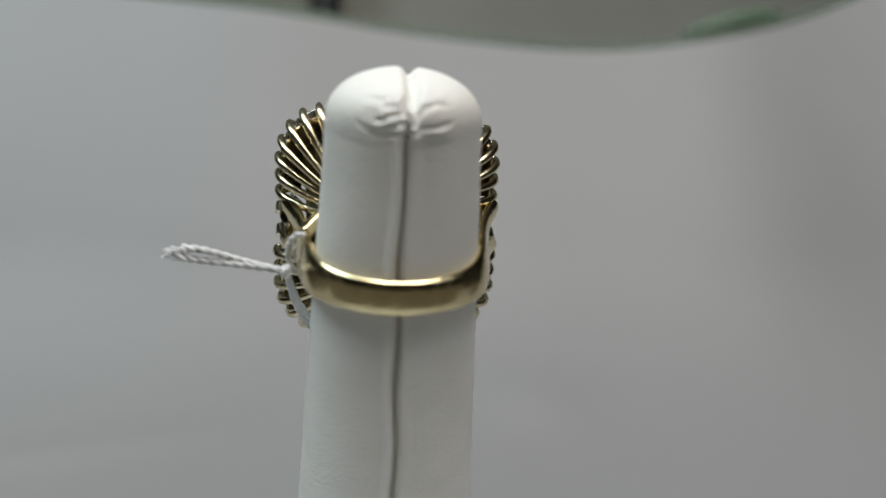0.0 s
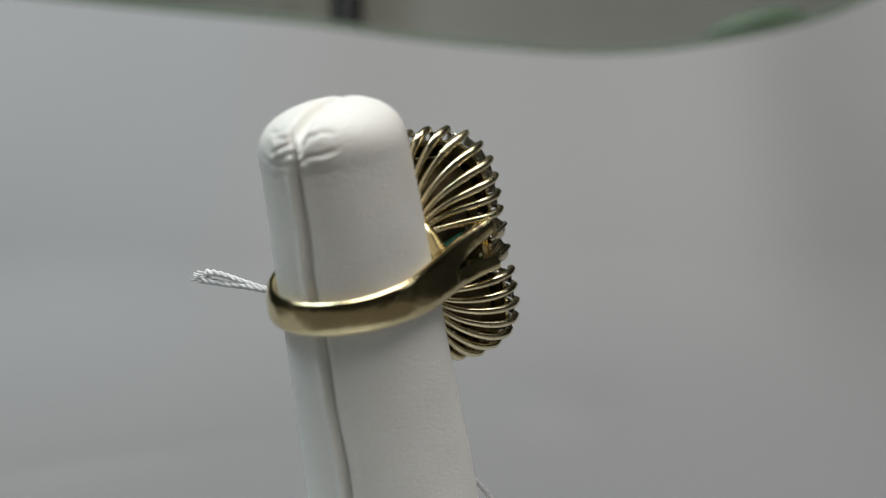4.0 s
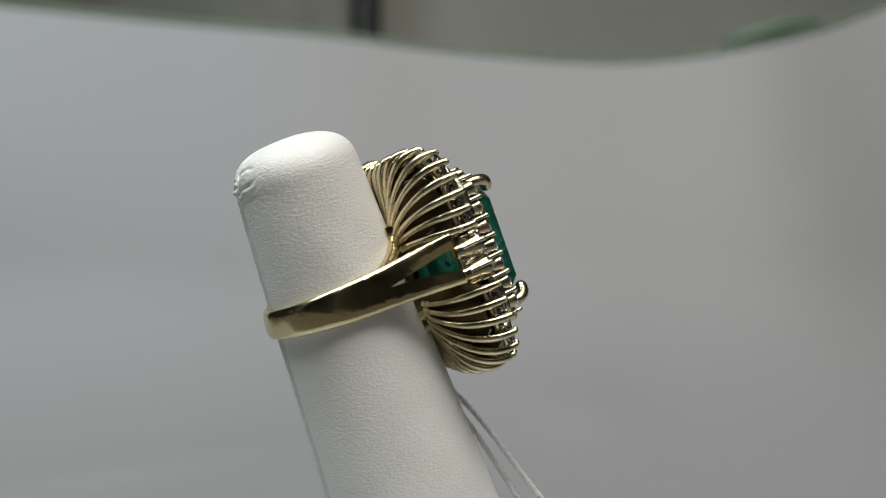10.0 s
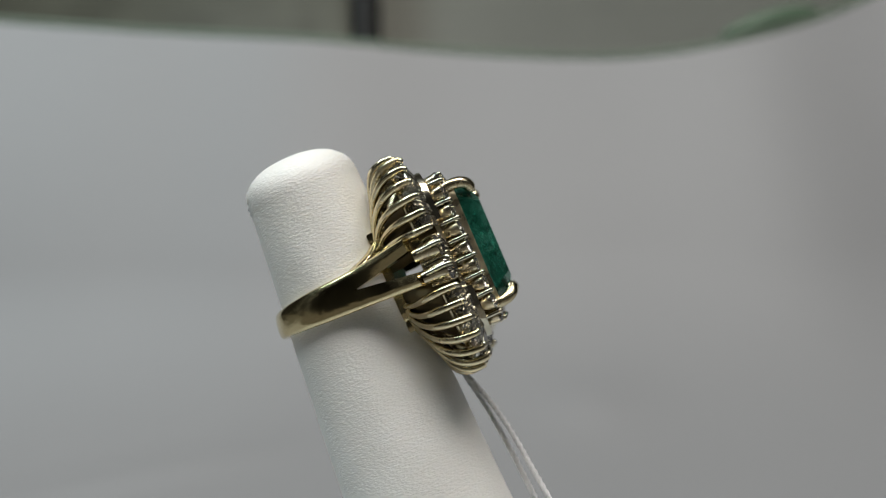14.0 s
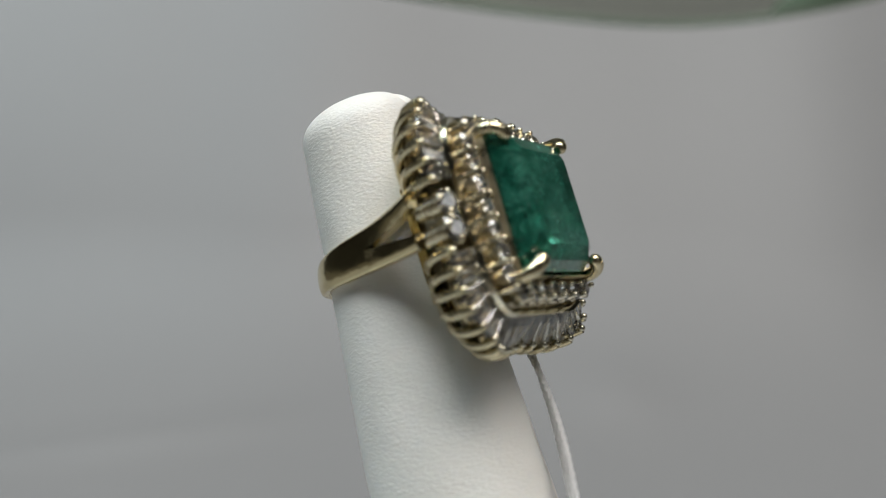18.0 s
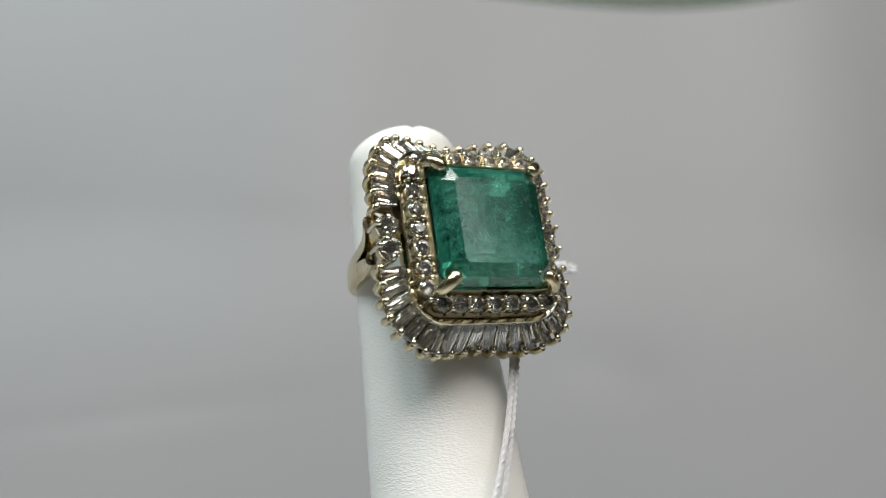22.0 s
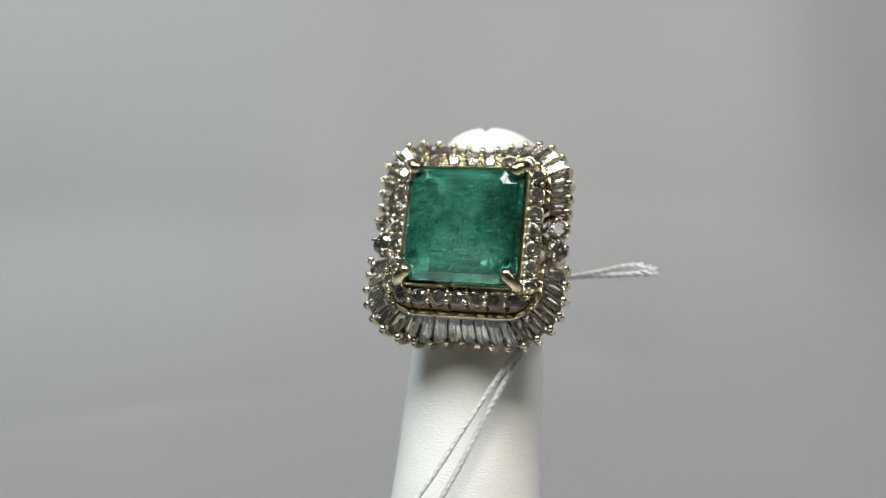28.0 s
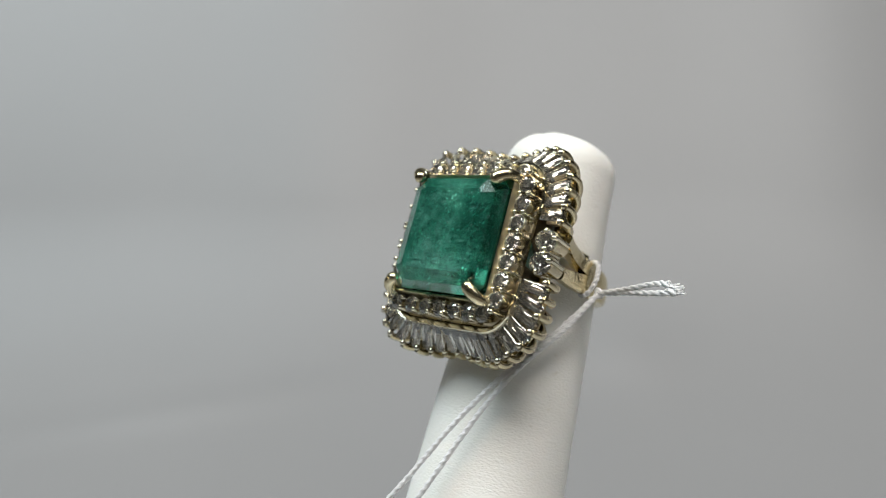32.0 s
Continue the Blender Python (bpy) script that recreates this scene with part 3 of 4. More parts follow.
for sign, path in ((-1, left), (1, right)):
    for up in (1, -1):
        bm = bmesh.new()
        stations = []
        for i in range(FORK, LAST + 1):
            s = (i - FORK) / (LAST - FORK)
            if up > 0:
                outer, inner = hi_f + 0.75 * s ** 1.2, mid_f + 0.03 + 1.35 * s ** 1.15
            else:
                outer, inner = lo_f - 0.6 * s ** 1.2, mid_f - 0.03 - 1.3 * s ** 1.15
            o = outward(path, i, LAST)
            stations.append((path[i], o, inner, outer, 1.35 + 0.1 * s, CROWN * (1 - 0.4 * s), 0.35 * min(1, 2 * s)))
        arm(bm, stations)
        part("shoulder", bm, GOLD, ring, "forked gold shoulder of the band")


# outline of the cluster
def outer_z(x, y):
    """Outer edge of the baguettes: dips at the middle of the upper and lower lobes."""
    dip = max(0.0, 1 - (x / 9.8) ** 2)
    far = max(0.0, min(1.0, (abs(y) - 9) / 4.0))
    return -5.6 - 2.7 * dip * far


def rail_z(x, y):
    dip = max(0.0, 1 - (x / 9.8) ** 2)
    far = max(0.0, min(1.0, (abs(y) - 7) / 3.0))
    return -4.2 - 0.7 * dip * far


OX, OY, OR = 12.25, 13.6, 6.1
RX, RY, RR = 9.65, 10.4, 3.9
BX, BY, BR = 5.6, 6.1, 2.0


def lobe(hx, hy, r, y0, count, sign):
    """Points along the part of a rounded rectangle beyond height y0, from one side over the lobe to the other."""
    total = 2 * (hy - r - y0) + math.pi * r + 2 * (hx - r)
    out = []
    for i in range(count):
        p, o = rect_at(hx, hy, r, y0 + total * i / (count - 1))
        if sign < 0:
            p, o = Vector((p.x, -p.y)), Vector((o.x, -o.y))
        out.append((p, o))
    return out


CLAWS = 21
for sign in (1, -1):
    wide_x = OX + (-0.1 if sign > 0 else 0.25)
    outer = lobe(wide_x, OY, OR, 3.7, CLAWS, sign)
    inner = lobe(RX + 0.2, RY + 0.2, RR, 3.5, CLAWS, sign)
    base = lobe(BX, BY, BR, 1.2, CLAWS, sign)
    # middle of the top is pinched in a little
    outer = [(Vector((p.x, p.y - sign * 0.55 * math.exp(-(p.x / 3.0) ** 2))), o) for p, o in outer]
    # rail between the round stones and the baguettes
    bm = bmesh.new()
    path = lobe(RX, RY, RR, 4.3, 60, sign)
    rings = []
    for p, o in path:
        z = rail_z(p.x, p.y)
        q = lambda k, h: (p.x + o.x * k, p.y + o.y * k, z + h)
        rings.append([q(-0.22, -1.9), q(0.34, -1.9), q(0.42, 0.26), q(0.33, 0.46), q(-0.14, 0.38), q(-0.28, 0.22)])
    loft(bm, rings)
    part("rail", bm, GOLD_PALE, ring, "thin polished gold rail round the halo")
    # seat under the outer edge of the baguettes
    bm = bmesh.new()
    tube(bm, [(p.x - o.x * 0.7, p.y - o.y * 0.7, outer_z(p.x, p.y) - 1.35) for p, o in lobe(wide_x, OY - 0.3, OR, 3.7, 50, sign)], 0.3, 6)
    part("gallery_wire", bm, GOLD_WIRE, ring)
    # metal seat under the baguettes, its gold darkened to stand for shade below them
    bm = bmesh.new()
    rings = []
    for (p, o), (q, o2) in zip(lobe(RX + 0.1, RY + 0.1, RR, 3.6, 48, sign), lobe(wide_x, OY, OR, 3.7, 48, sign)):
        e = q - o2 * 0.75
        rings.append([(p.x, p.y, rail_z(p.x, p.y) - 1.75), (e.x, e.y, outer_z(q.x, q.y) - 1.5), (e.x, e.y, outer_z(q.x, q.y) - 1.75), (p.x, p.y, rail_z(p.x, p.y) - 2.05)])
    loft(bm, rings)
    part("stone_seat", bm, GOLD_SEAT, ring, "gold seat under the baguettes, coloured darker for the shade there")
    # claws: each a wire that sweeps from the base of the setting to a bead over the stones
    for i in range(CLAWS):
        p, o = outer[i]
        b = base[i][0]
        z = outer_z(p.x, p.y)
        jit = random.uniform(-0.12, 0.12)
        swirl = Vector((-o.y, o.x)) * (0.9 * sign)
        top = Vector((p.x + o.x * 0.12, p.y + o.y * 0.12, z + 0.25))
        hub = Vector((math.copysign(5.1, p.x), sign * 6.0))
        b = b.lerp(hub, 0.42 * min(1.0, abs(p.x) / 4.0))
        c1 = Vector((p.x + o.x * 0.75 + swirl.x * 0.2, p.y + o.y * 0.75 + swirl.y * 0.2, z - 3.6 + jit))
        bz = -11.2 - 0.05 * b.x ** 2
        end = Vector((b.x, b.y, bz))
        c2 = Vector((b.x + (p.x - b.x) * 0.36 - swirl.x, b.y + (p.y - b.y) * 0.58 - swirl.y, bz + 1.3))
        c2 += Vector((random.uniform(-0.25, 0.25), random.uniform(-0.2, 0.2), random.uniform(-0.25, 0.25)))
        pts = bezier(top, c1, c2, end, 16)
        bm = bmesh.new()
        tube(bm, pts, lambda s: 0.40 + 0.10 * math.sin(math.pi * min(1, s * 1.6)) * (s < 0.625) - 0.10 * max(0.0, s - 0.6), 8)
        claw = part("claw", bm, GOLD_WIRE, ring)
        bm = bmesh.new()
        ball(bm, (p.x - o.x * 0.1, p.y - o.y * 0.1, z + 0.34), 0.42, 7, 10, (1, 1, 0.9))
        part("bead", bm, GOLD_PALE, claw)
    # baguettes between neighbouring claws
    for i in range(CLAWS - 1):
        a0, a1 = inner[i][0], inner[i + 1][0]
        b0, b1 = outer[i][0], outer[i + 1][0]
        g = 0.05
        a0, a1 = a0.lerp(a1, g), a1.lerp(a0, g)
        b0, b1 = b0.lerp(b1, g + 0.05), b1.lerp(b0, g + 0.05)
        b0, b1 = b0.lerp(a0, 0.03), b1.lerp(a1, 0.03)
        za, zb = rail_z(a0.x, a0.y) - 0.15, outer_z((b0.x + b1.x) / 2, (b0.y + b1.y) / 2) + 0.1 + random.uniform(-0.1, 0.1)
        quad = [Vector((a0.x, a0.y, za)), Vector((a1.x, a1.y, za)), Vector((b1.x, b1.y, zb)), Vector((b0.x, b0.y, zb))]
        mid = sum(quad, Vector()) / 4
        tilt = random.uniform(-0.09, 0.09)
        rings = []
        for k, h in ((0.20, -1.3), (0.6, -0.85), (0.96, -0.4), (1.0, -0.28), (1.0, -0.14), (0.85, 0.0), (0.74, 0.06)):
            loop = []
            for m, q in enumerate(quad):
                w = mid + (q - mid) * k
                e = (q - mid)
                if k < 0.9 and h >= 0:
                    side = 0.93 if h == 0 else 0.80
                    long = (quad[2] + quad[3] - quad[0] - quad[1]) / 2
                    along = long * (e.dot(long) / long.length_squared)
                    w = mid + along * (0.97 if h == 0 else 0.92) + (e - along) * (side - 0.12)
                if k < 0.5:
                    long = (quad[2] + quad[3] - quad[0] - quad[1]) / 2
                    w = mid + long * (0.42 if m > 1 else -0.42)  + (e - long * e.dot(long) / long.length_squared) * 0.12
                loop.append(w + Vector((0, 0, h + (tilt if m in (0, 3) else -tilt) * (h > 0))))
            rings.append(loop)
        bm = bmesh.new()
        loft(bm, rings)
        part("baguette_diamond", bm, BAGUETTE, ring, smooth=False)


def brilliant(bm, centre, radius, axis=Vector((0, 0, 1)), turn=0.0):
    """A round brilliant: table, crown, girdle and pavilion."""
    q = axis.to_track_quat("Z", "Y").to_matrix()
    def loop(r, h, n, off):
        return [Vector(centre) + q @ Vector((r * radius * math.cos(turn + (k + off) * math.tau / n), r * radius * math.sin(turn + (k + off) * math.tau / n), h * radius)) for k in range(n)]
    table_, crown, gird, gird2 = loop(0.56, 0.34, 8, 0), loop(0.80, 0.20, 8, 0.5), loop(1, 0.03, 16, 0), loop(1, -0.03, 16, 0)
    pav = loop(0.45, -0.5, 8, 0)
    mk = lambda ps: [bm.verts.new(p) for p in ps]
    t, c, g, h, p = mk(table_), mk(crown), mk(gird), mk(gird2), mk(pav)
    tip = bm.verts.new(Vector(centre) + q @ Vector((0, 0, -0.86 * radius)))
    bm.faces.new(t)
    for k in range(8):
        k1 = (k + 1) % 8
        bm.faces.new((t[k], c[k], t[k1]))
        bm.faces.new((t[k1], c[k], g[(2 * k + 2) % 16], c[k1]))
        bm.faces.new((c[k], g[2 * k], g[2 * k + 1]))
        bm.faces.new((c[k], g[2 * k + 1], g[(2 * k + 2) % 16]))
        for a in (2 * k, 2 * k + 1):
            bm.faces.new((g[a], h[a], h[(a + 1) % 16], g[(a + 1) % 16]))
        bm.faces.new((h[2 * k], p[k], h[2 * k + 1]))
        bm.faces.new((h[2 * k + 1], p[k], p[k1], h[(2 * k + 2) % 16]))
        bm.faces.new((p[k], tip, p[k1]))


# base frame resting on the finger, with its corner posts
bm = bmesh.new()
rings = []
for p, o in rounded_rect(BX, BY, BR, 64):
    z = -11.2 - 0.05 * p.x ** 2
    rings.append([(p.x + o.x * k, p.y + o.y * k, z + h) for k, h in ((-0.45, -0.55), (0.45, -0.55), (0.45, 0.55), (-0.45, 0.55))])
loft(bm, rings, closed=True)
part("base_frame", bm, GOLD, ring, "gold frame under the setting on the finger", smooth=False)
for sx in (-1, 1):
    for sy in (-1, 1):
        bm = bmesh.new()
        box(bm, (1.3, 1.4, 2.7), (sx * 5.4, sy * 5.9, -12.0), bevel=0.32)
        part("corner_post", bm, GOLD, ring)
        if sy < 0:
            continue
        bm = bmesh.new()
        tube(bm, spline([(sx * 5.3, sy * 4.8, -12.6), (sx * 7.2, sy * 3.5, -13.9), (sx * 9.1, sy * 2.3, -16.2)], 5), lambda s: 0.95 - 0.1 * math.sin(math.pi * s), 9)
        part("base_strut", bm, GOLD, ring)

# plate and collets under the round stones
bm = bmesh.new()
rings = []
for (p, o), (p2, o2) in zip(rounded_rect(7.55, 7.75, 1.0, 96), rounded_rect(9.25, 9.9, 3.2, 96)):
    z = rail_z(p2.x, p2.y) - 0.2
    rings.append([(p.x, p.y, -3.6), (p2.x, p2.y, z), (p2.x, p2.y, z - 0.5), (p.x, p.y, -4.4)])
loft(bm, rings, closed=True)
part("halo_plate", bm, GOLD_DEEP, ring)
bm = bmesh.new()
rings = []
for (p, o) in rounded_rect(7.45, 7.6, 0.9, 96):
    rings.append([(p.x + o.x * k, p.y + o.y * k, h + 0.03 * p.y * (h > -3)) for k, h in ((-0.3, -4.4), (0.4, -4.4), (0.14, -1.5), (0.06, -1.3), (-0.1, -1.4), (-0.4, -2.3))])
loft(bm, rings, closed=True)
part("bezel_frame", bm, GOLD_SATIN, ring, "gold bezel frame under the emerald")

# gallery wall, coloured dark for the shade behind the claws
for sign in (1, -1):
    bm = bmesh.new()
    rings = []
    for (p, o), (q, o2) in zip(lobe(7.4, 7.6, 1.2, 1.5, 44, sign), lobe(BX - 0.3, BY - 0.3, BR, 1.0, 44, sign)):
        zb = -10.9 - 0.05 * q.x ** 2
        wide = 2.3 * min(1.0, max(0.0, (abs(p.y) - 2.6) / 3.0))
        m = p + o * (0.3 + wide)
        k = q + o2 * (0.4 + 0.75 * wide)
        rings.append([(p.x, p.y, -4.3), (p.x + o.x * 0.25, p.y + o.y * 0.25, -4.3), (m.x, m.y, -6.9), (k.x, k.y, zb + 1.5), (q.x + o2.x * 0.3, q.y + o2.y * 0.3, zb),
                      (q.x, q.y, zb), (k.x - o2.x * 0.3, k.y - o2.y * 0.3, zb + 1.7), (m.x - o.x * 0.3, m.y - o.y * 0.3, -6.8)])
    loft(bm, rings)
    part("gallery", bm, GOLD_SHADE, ring, "gold gallery wall under the emerald, inner shade put in its colour")

MELEE = 28
stops = rounded_rect(8.5, 8.95, 2.2, MELEE * 2)
for i in range(MELEE):
    p, o = stops[2 * i]
    lean = Vector((o.x * 0.22, o.y * 0.22, 1)).normalized()
    c = Vector((p.x, p.y, -2.3 - 0.25 * max(0, 1 - (p.x / 8) ** 2) * (abs(p.y) > 7)))
    bm = bmesh.new()
    lean = (lean + Vector((random.uniform(-0.1, 0.1), random.uniform(-0.1, 0.1), 0))).normalized()
    brilliant(bm, c, 1.03 + random.uniform(-0.08, 0.08), lean, random.uniform(0, 1))
    stone = part("round_diamond", bm, DIAMOND, ring, smooth=False)
    bm = bmesh.new()
    loft(bm, [[c + Vector((r * math.cos(k * math.tau / 14), r * math.sin(k * math.tau / 14), h)) for k in range(14)] for r, h in ((0.55, -2.0), (0.86, -1.2), (1.0, -0.12), (0.92, -0.1), (0.7, -0.7))], caps=False)
    part("collet", bm, GOLD_DEEP, stone)
    p2, o2 = stops[2 * i + 1]
    for k in (-0.62, 0.66):
        bm = bmesh.new()
        tube(bm, [(p2.x + o2.x * k, p2.y + o2.y * k, -4.2), (p2.x + o2.x * k, p2.y + o2.y * k, -2.15)], 0.26, 7)
        ball(bm, (p2.x + o2.x * k * 0.95, p2.y + o2.y * k * 0.95, -2.02), 0.32, 6, 9)
        part("prong_bead", bm, GOLD_PALE, stone)

# pairs of larger round stones between the lobes
for sx in (-1, 1):
    for y in (1.3, -1.45):
        c = Vector((sx * 11.15, y, -5.3))
        lean = Vector((sx * 0.50, 0.05 * (1 if y > 0 else -1), 1)).normalized()
        bm = bmesh.new()
        brilliant(bm, c + Vector((0, 0, 0.15)), 1.40, lean, random.uniform(0, 1))
        stone = part("side_diamond", bm, DIAMOND, ring, "larger round diamond between the baguette lobes", smooth=False)
        bm = bmesh.new()
        loft(bm, [[c + Vector((r * math.cos(k * math.tau / 18), r * math.sin(k * math.tau / 18), h)) for k in range(18)] for r, h in ((0.85, -3.2), (1.0, -2.2), (1.36, -0.5), (1.36, -0.15), (1.22, -0.15), (0.8, -2.2))], caps=False)
        part("collet", bm, GOLD_DEEP, stone)
        for dx, dy in ((1.22, 0.35), (-0.3, 1.25 if y > 0 else -1.25), (-1.15, 0.5), (0.2, -1.2 if y > 0 else 1.2)):
            dx *= sx
            b0 = c + Vector((dx * 0.92, dy * 0.92, -2.6))
            b1 = c + Vector((dx * 1.06, dy * 1.06, 0.1))
            b2 = c + Vector((dx * 0.88, dy * 0.88, 0.42))
            bm = bmesh.new()
            tube(bm, spline([b0, b1, b2], 5), 0.27, 7)
            ball(bm, b2, 0.34, 6, 8)
            part("prong", bm, GOLD_PALE, stone)

# gold links from the shoulders up to the side stones
for sx in (-1, 1):
    bm = bmesh.new()
    box(bm, (1.0, 5.6, 1.1), (sx * 10.75, 0.4, -7.6), bevel=0.3)
    part("bridge", bm, GOLD, ring)

# the emerald: a square step cut with clipped corners
def clipped(hx, hy, cut, z):
    return [(hx, hy - cut, z), (hx - cut, hy, z), (-hx + cut, hy, z), (-hx, hy - cut, z), (-hx, -hy + cut, z), (-hx + cut, -hy, z), (hx - cut, -hy, z), (hx, -hy + cut, z)]


def seated(points):
    """Points of the emerald's setting, which leans out a little at its upper side."""
    return [(x, y, z + 0.03 * y) for x, y, z in points]


bm = bmesh.new()
loft(bm, [seated(clipped(hx, hy, cut, z)) for hx, hy, cut, z in (
    (1.8, 2.4, 0.3, -8.6), (4.4, 4.7, 0.7, -6.2), (6.3, 6.4, 1.0, -3.4), (7.12, 7.2, 1.25, -1.45), (7.16, 7.24, 1.3, -1.1),
    (6.86, 6.95, 1.48, -0.5), (6.45, 6.55, 1.6, 0.3), (4.95, 5.1, 0.5, 1.0))])
emerald = part("emerald", bm, EMERALD, ring, "large square step-cut green emerald with cloudy inclusions", smooth=False)



# inclusions inside the stone: flakes strewn along a few uneven veils
def flake(bm, centre, size, way, stretch):
    side = way.orthogonal().normalized()
    other = way.cross(side)
    spin = random.uniform(0, math.tau)
    loop = []
    for k in range(5):
        a = spin + k * math.tau / 5
        r = size * random.uniform(0.5, 1.1)
        loop.append(centre + side * math.cos(a) * r * stretch + other * math.sin(a) * r)
    tip = bm.verts.new(centre + way * size * 0.3)
    made = [bm.verts.new(p) for p in loop]
    for k in range(5):
        bm.faces.new((made[k], made[(k + 1) % 5], tip))
    bm.faces.new(made[::-1])


def veil(bm, start, end, spread, count, low, high):
    start, end = Vector(start), Vector(end)
    for k in range(count):
        p = start.lerp(end, random.random())
        p += Vector((random.gauss(0, spread), random.gauss(0, spread), random.gauss(0, 0.35)))
        room = 5.9 + min(0.0, p.z + 1.2) * 0.75
        p.x, p.y = max(-room, min(room, p.x)), max(-room, min(room, p.y))
        p.z = min(0.55, max(-5.5, p.z))
        way = Vector((random.gauss(0, 0.5), random.gauss(0, 0.5), 1)).normalized()
        flake(bm, p, random.uniform(low, high) * random.random() ** 0.6, way, random.uniform(1.0, 2.6))


bm = bmesh.new()
for start, end, spread, count, low, high in (
        ((1.5, 4.6, -0.4), (5.4, 1.5, -0.8), 0.7, 70, 0.05, 0.16), ((-4.5, -2.0, -1.2), (4.8, -3.6, -1.4), 0.8, 90, 0.05, 0.17),
        ((-1.6, 3.6, -1.6), (-0.6, -3.8, -1.2), 0.6, 80, 0.05, 0.16), ((-4.6, 4.4, 0.0), (5.0, 5.0, -0.3), 0.35, 45, 0.04, 0.12),
        ((-5.2, -1.0, -1.0), (-3.2, 2.8, -2.0), 0.8, 45, 0.04, 0.14), ((0.5, 0.6, -2.4), (4.5, 0.0, -2.0), 1.0, 45, 0.06, 0.2)):
    veil(bm, start, end, spread, count, low, high)
part("pale_inclusions", bm, PALE_FLAKE, emerald, "pale feathery flakes inside the emerald", smooth=False)
bm = bmesh.new()
for start, end, spread, count, low, high in (
        ((3.6, 3.8, -1.6), (4.6, -4.4, -1.8), 1.0, 120, 0.1, 0.38), ((-4.6, 4.2, -1.8), (-4.0, -2.4, -2.2), 0.8, 80, 0.1, 0.36),
        ((-3.6, 4.6, -1.0), (3.0, 4.2, -1.4), 0.7, 60, 0.08, 0.3), ((-4.9, 4.6, -1.4), (-4.5, -2.6, -1.6), 0.5, 110, 0.1, 0.34), ((0.6, -4.0, -1.2), (4.8, -4.8, -1.0), 0.6, 70, 0.06, 0.24)):
    veil(bm, start, end, spread, count, low, high)
part("dark_inclusions", bm, DARK_FLAKE, emerald, "dark green specks inside the emerald", smooth=False)

for sx in (-1, 1):
    for sy in (-1, 1):
        bm = bmesh.new()
        pts = spline(seated([(sx * 7.0, sy * 7.3, -5.0), (sx * 7.35, sy * 7.6, -1.9), (sx * 7.2, sy * 7.5, -0.5), (sx * 6.75, sy * 7.1, 0.25), (sx * 6.2, sy * 6.6, 0.5)]), 6)
        tube(bm, pts, lambda s: 0.66 + 0.12 * s, 14)
        ball(bm, pts[-1], 0.78, 10, 14, (1, 1, 0.92))
        part("corner_prong", bm, GOLD_WIRE, ring, "rounded gold claw over the emerald's corner")


# ---- tag thread ----
thread = tagged(new("tag_thread"), "twisted white cotton tag thread looped on the ring shoulder", "thread")
thread.matrix_world = SEAT


def twisted(points, radius, pitch, plies=2, sides=6, flare=0.0):
    """Plies wound round a line."""
    line = spline(points, 24)
    length = [0.0]
    for a, b in zip(line, line[1:]):
        length.append(length[-1] + (b - a).length)
    bm = bmesh.new()
    fr = frames_along(line)
    tube(bm, line, radius * 0.94, sides)
    for k in range(plies):
        thick = 0.66 if plies == 2 else 0.62
        pts = []
        for p, (t, a, b), s in zip(line, fr, length):
            w = s / pitch * math.tau + k * math.tau / plies
            loose = 1 + flare * max(0.0, s / length[-1] - 0.75) * 4
            pts.append(p + (a * math.cos(w) + b * math.sin(w)) * radius * 0.52 * loose)
        tube(bm, pts, radius * thick, sides)
    return bm


KNOT = Vector((10.75, -0.9, -18.5))
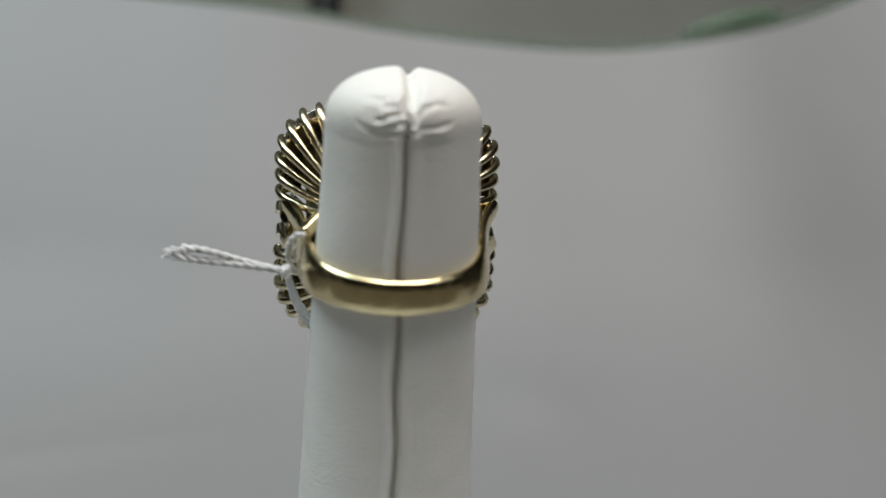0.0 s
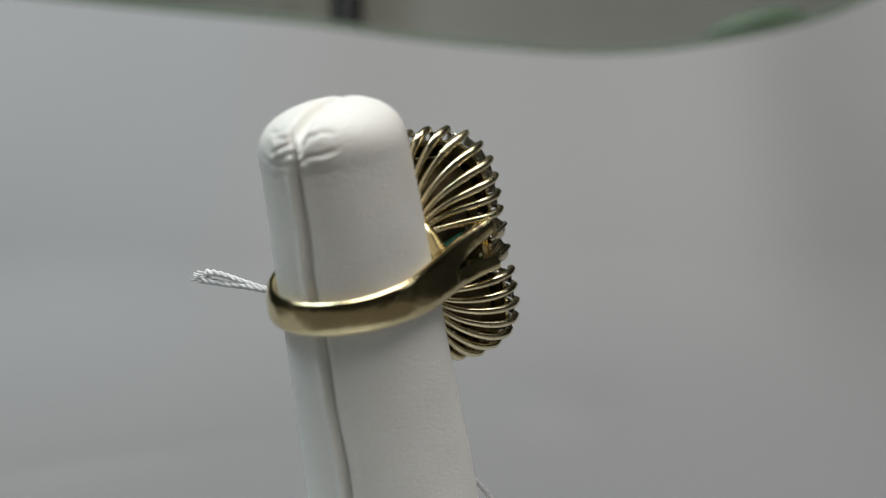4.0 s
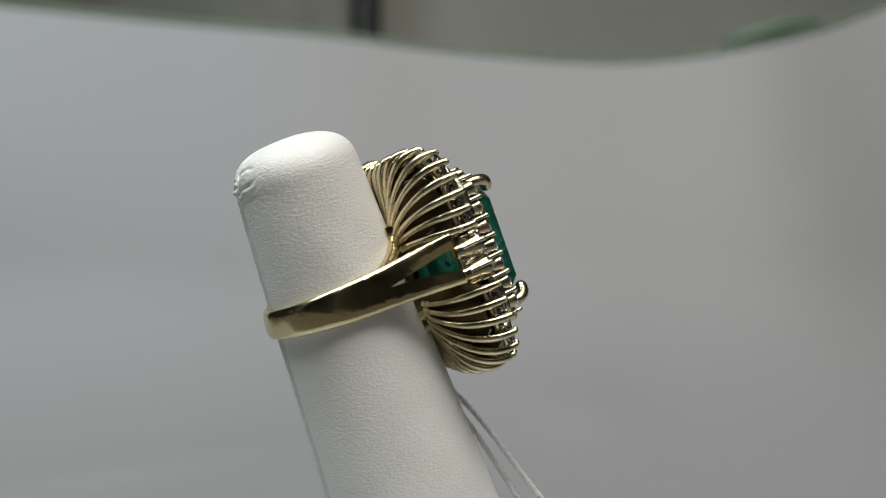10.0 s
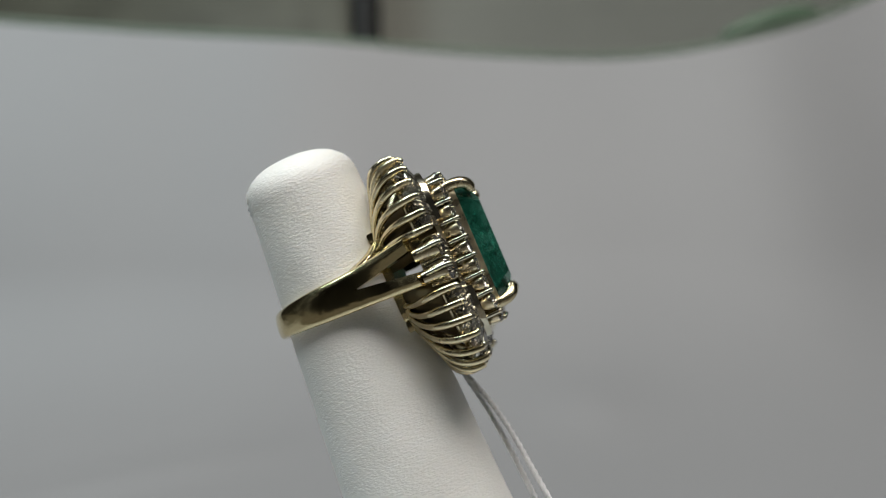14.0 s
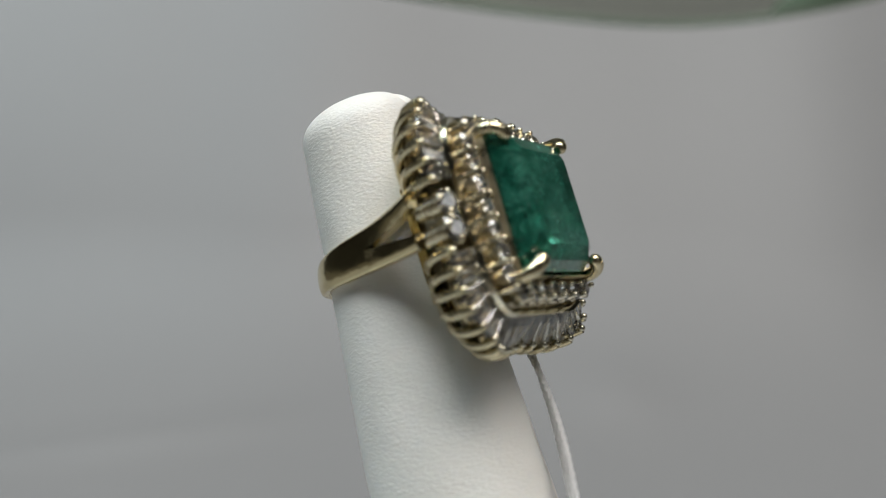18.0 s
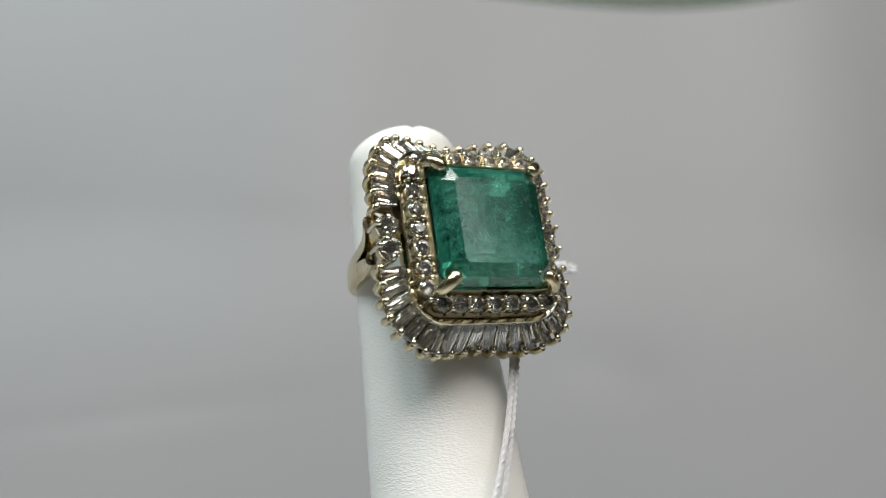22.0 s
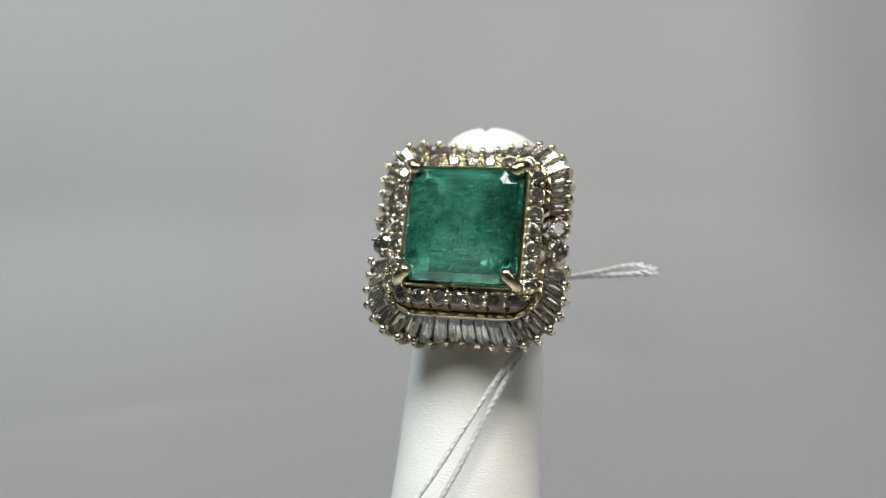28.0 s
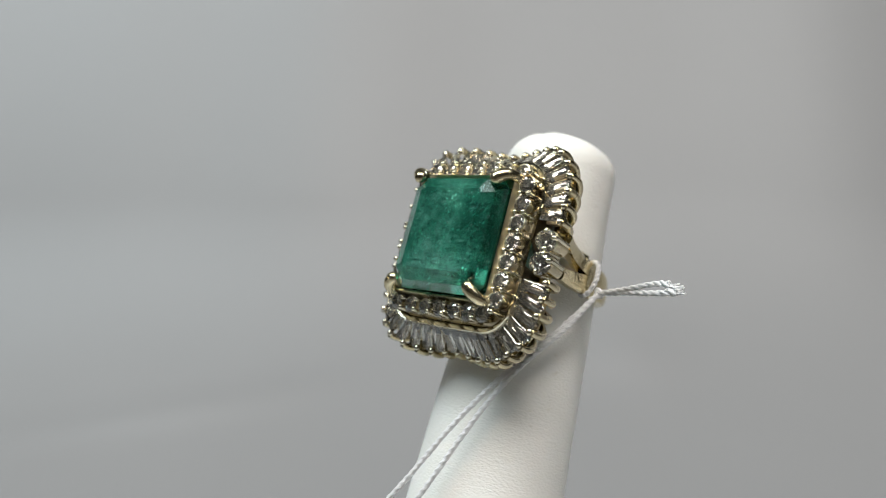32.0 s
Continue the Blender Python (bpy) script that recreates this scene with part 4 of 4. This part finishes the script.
# loop round the shoulder
cx, cz = 9.35, -17.6
loop_pts = []
for i in range(17):
    a = i / 16 * math.tau
    loop_pts.append((cx + 1.25 * math.cos(a + 0.4), 0.6 + 2.35 * math.sin(a + 0.4), cz - 0.45 * math.sin(a)))
part("loop", twisted(loop_pts, 0.30, 1.5), THREAD, thread)
bm = bmesh.new()
for i in range(3):
    a0 = i * 1.1
    pts = [KNOT + Vector((0.36 * math.cos(a + a0), 0.42 * math.sin(a), 0.36 * math.sin(a + a0 * 0.7))) for a in [k * math.tau / 14 for k in range(15)]]
    tube(bm, pts, 0.24, 6)
ball(bm, KNOT, 0.4, 8, 10)
part("knot", bm, THREAD, thread)
TAIL_END = Vector((22.5, -0.15, -16.6))
part("tail", twisted([KNOT, KNOT.lerp(TAIL_END, 0.35) + Vector((0, 0.05, 0)), KNOT.lerp(TAIL_END, 0.7) + Vector((0, -0.1, 0)), TAIL_END], 0.34, 3.6, 3, 8, 0.9), THREAD, thread)
part("tail", twisted([KNOT, KNOT.lerp(TAIL_END, 0.35) + Vector((0, 0.35, 0.25)), KNOT.lerp(TAIL_END, 0.7) + Vector((0, 1.0, 0.2)), TAIL_END + Vector((-1.1, 0.8, 0.1))], 0.32, 3.3, 3, 8, 0.7), THREAD, thread)
bm = bmesh.new()
for k in range(26):
    start = TAIL_END + Vector((random.uniform(-1.6, -0.2), random.uniform(-0.3, 0.8), random.uniform(-0.3, 0.3)))
    way = Vector((random.uniform(0.7, 1.3), random.uniform(-0.25, 0.3), random.uniform(-0.25, 0.25)))
    bend = Vector((0, random.uniform(-0.3, 0.3), random.uniform(-0.3, 0.3)))
    tube(bm, spline([start, start + way * 0.5 + bend * 0.5, start + way], 4), 0.1, 6)
part("frayed_end", bm, THREAD, thread, "loose white cotton fibres at the cut end")
part("strand", twisted([KNOT, (9.6, -6.5, -14.6), (7.0, -12.0, -11.6), (4.6, -17.0, -9.4), (2.0, -22.5, -7.8), (-1.6, -29.8, -6.7), (-6.4, -38.0, -5.6), (-11, -47, -4.8), (-14, -54, -6)], 0.33, 2.0), THREAD, thread)
part("strand", twisted([KNOT, (9.9, -7.0, -14.4), (7.6, -12.4, -11.4), (5.3, -17.6, -9.9), (3.2, -23.0, -9.0), (0.4, -30.0, -8.3), (-3.4, -38.0, -7.6), (-6, -47, -5.6), (-8, -54, -6)], 0.33, 2.0), THREAD, thread)


def motions():
    for thing, home in ((turntable, Matrix()), (stand, RING), (ring, SEAT), (thread, SEAT)):
        walk(thing, [(t, pose(0, 0, 0, 0, 0, SPIN * (t - 25)) @ home) for t in range(0, 33)])


motions()
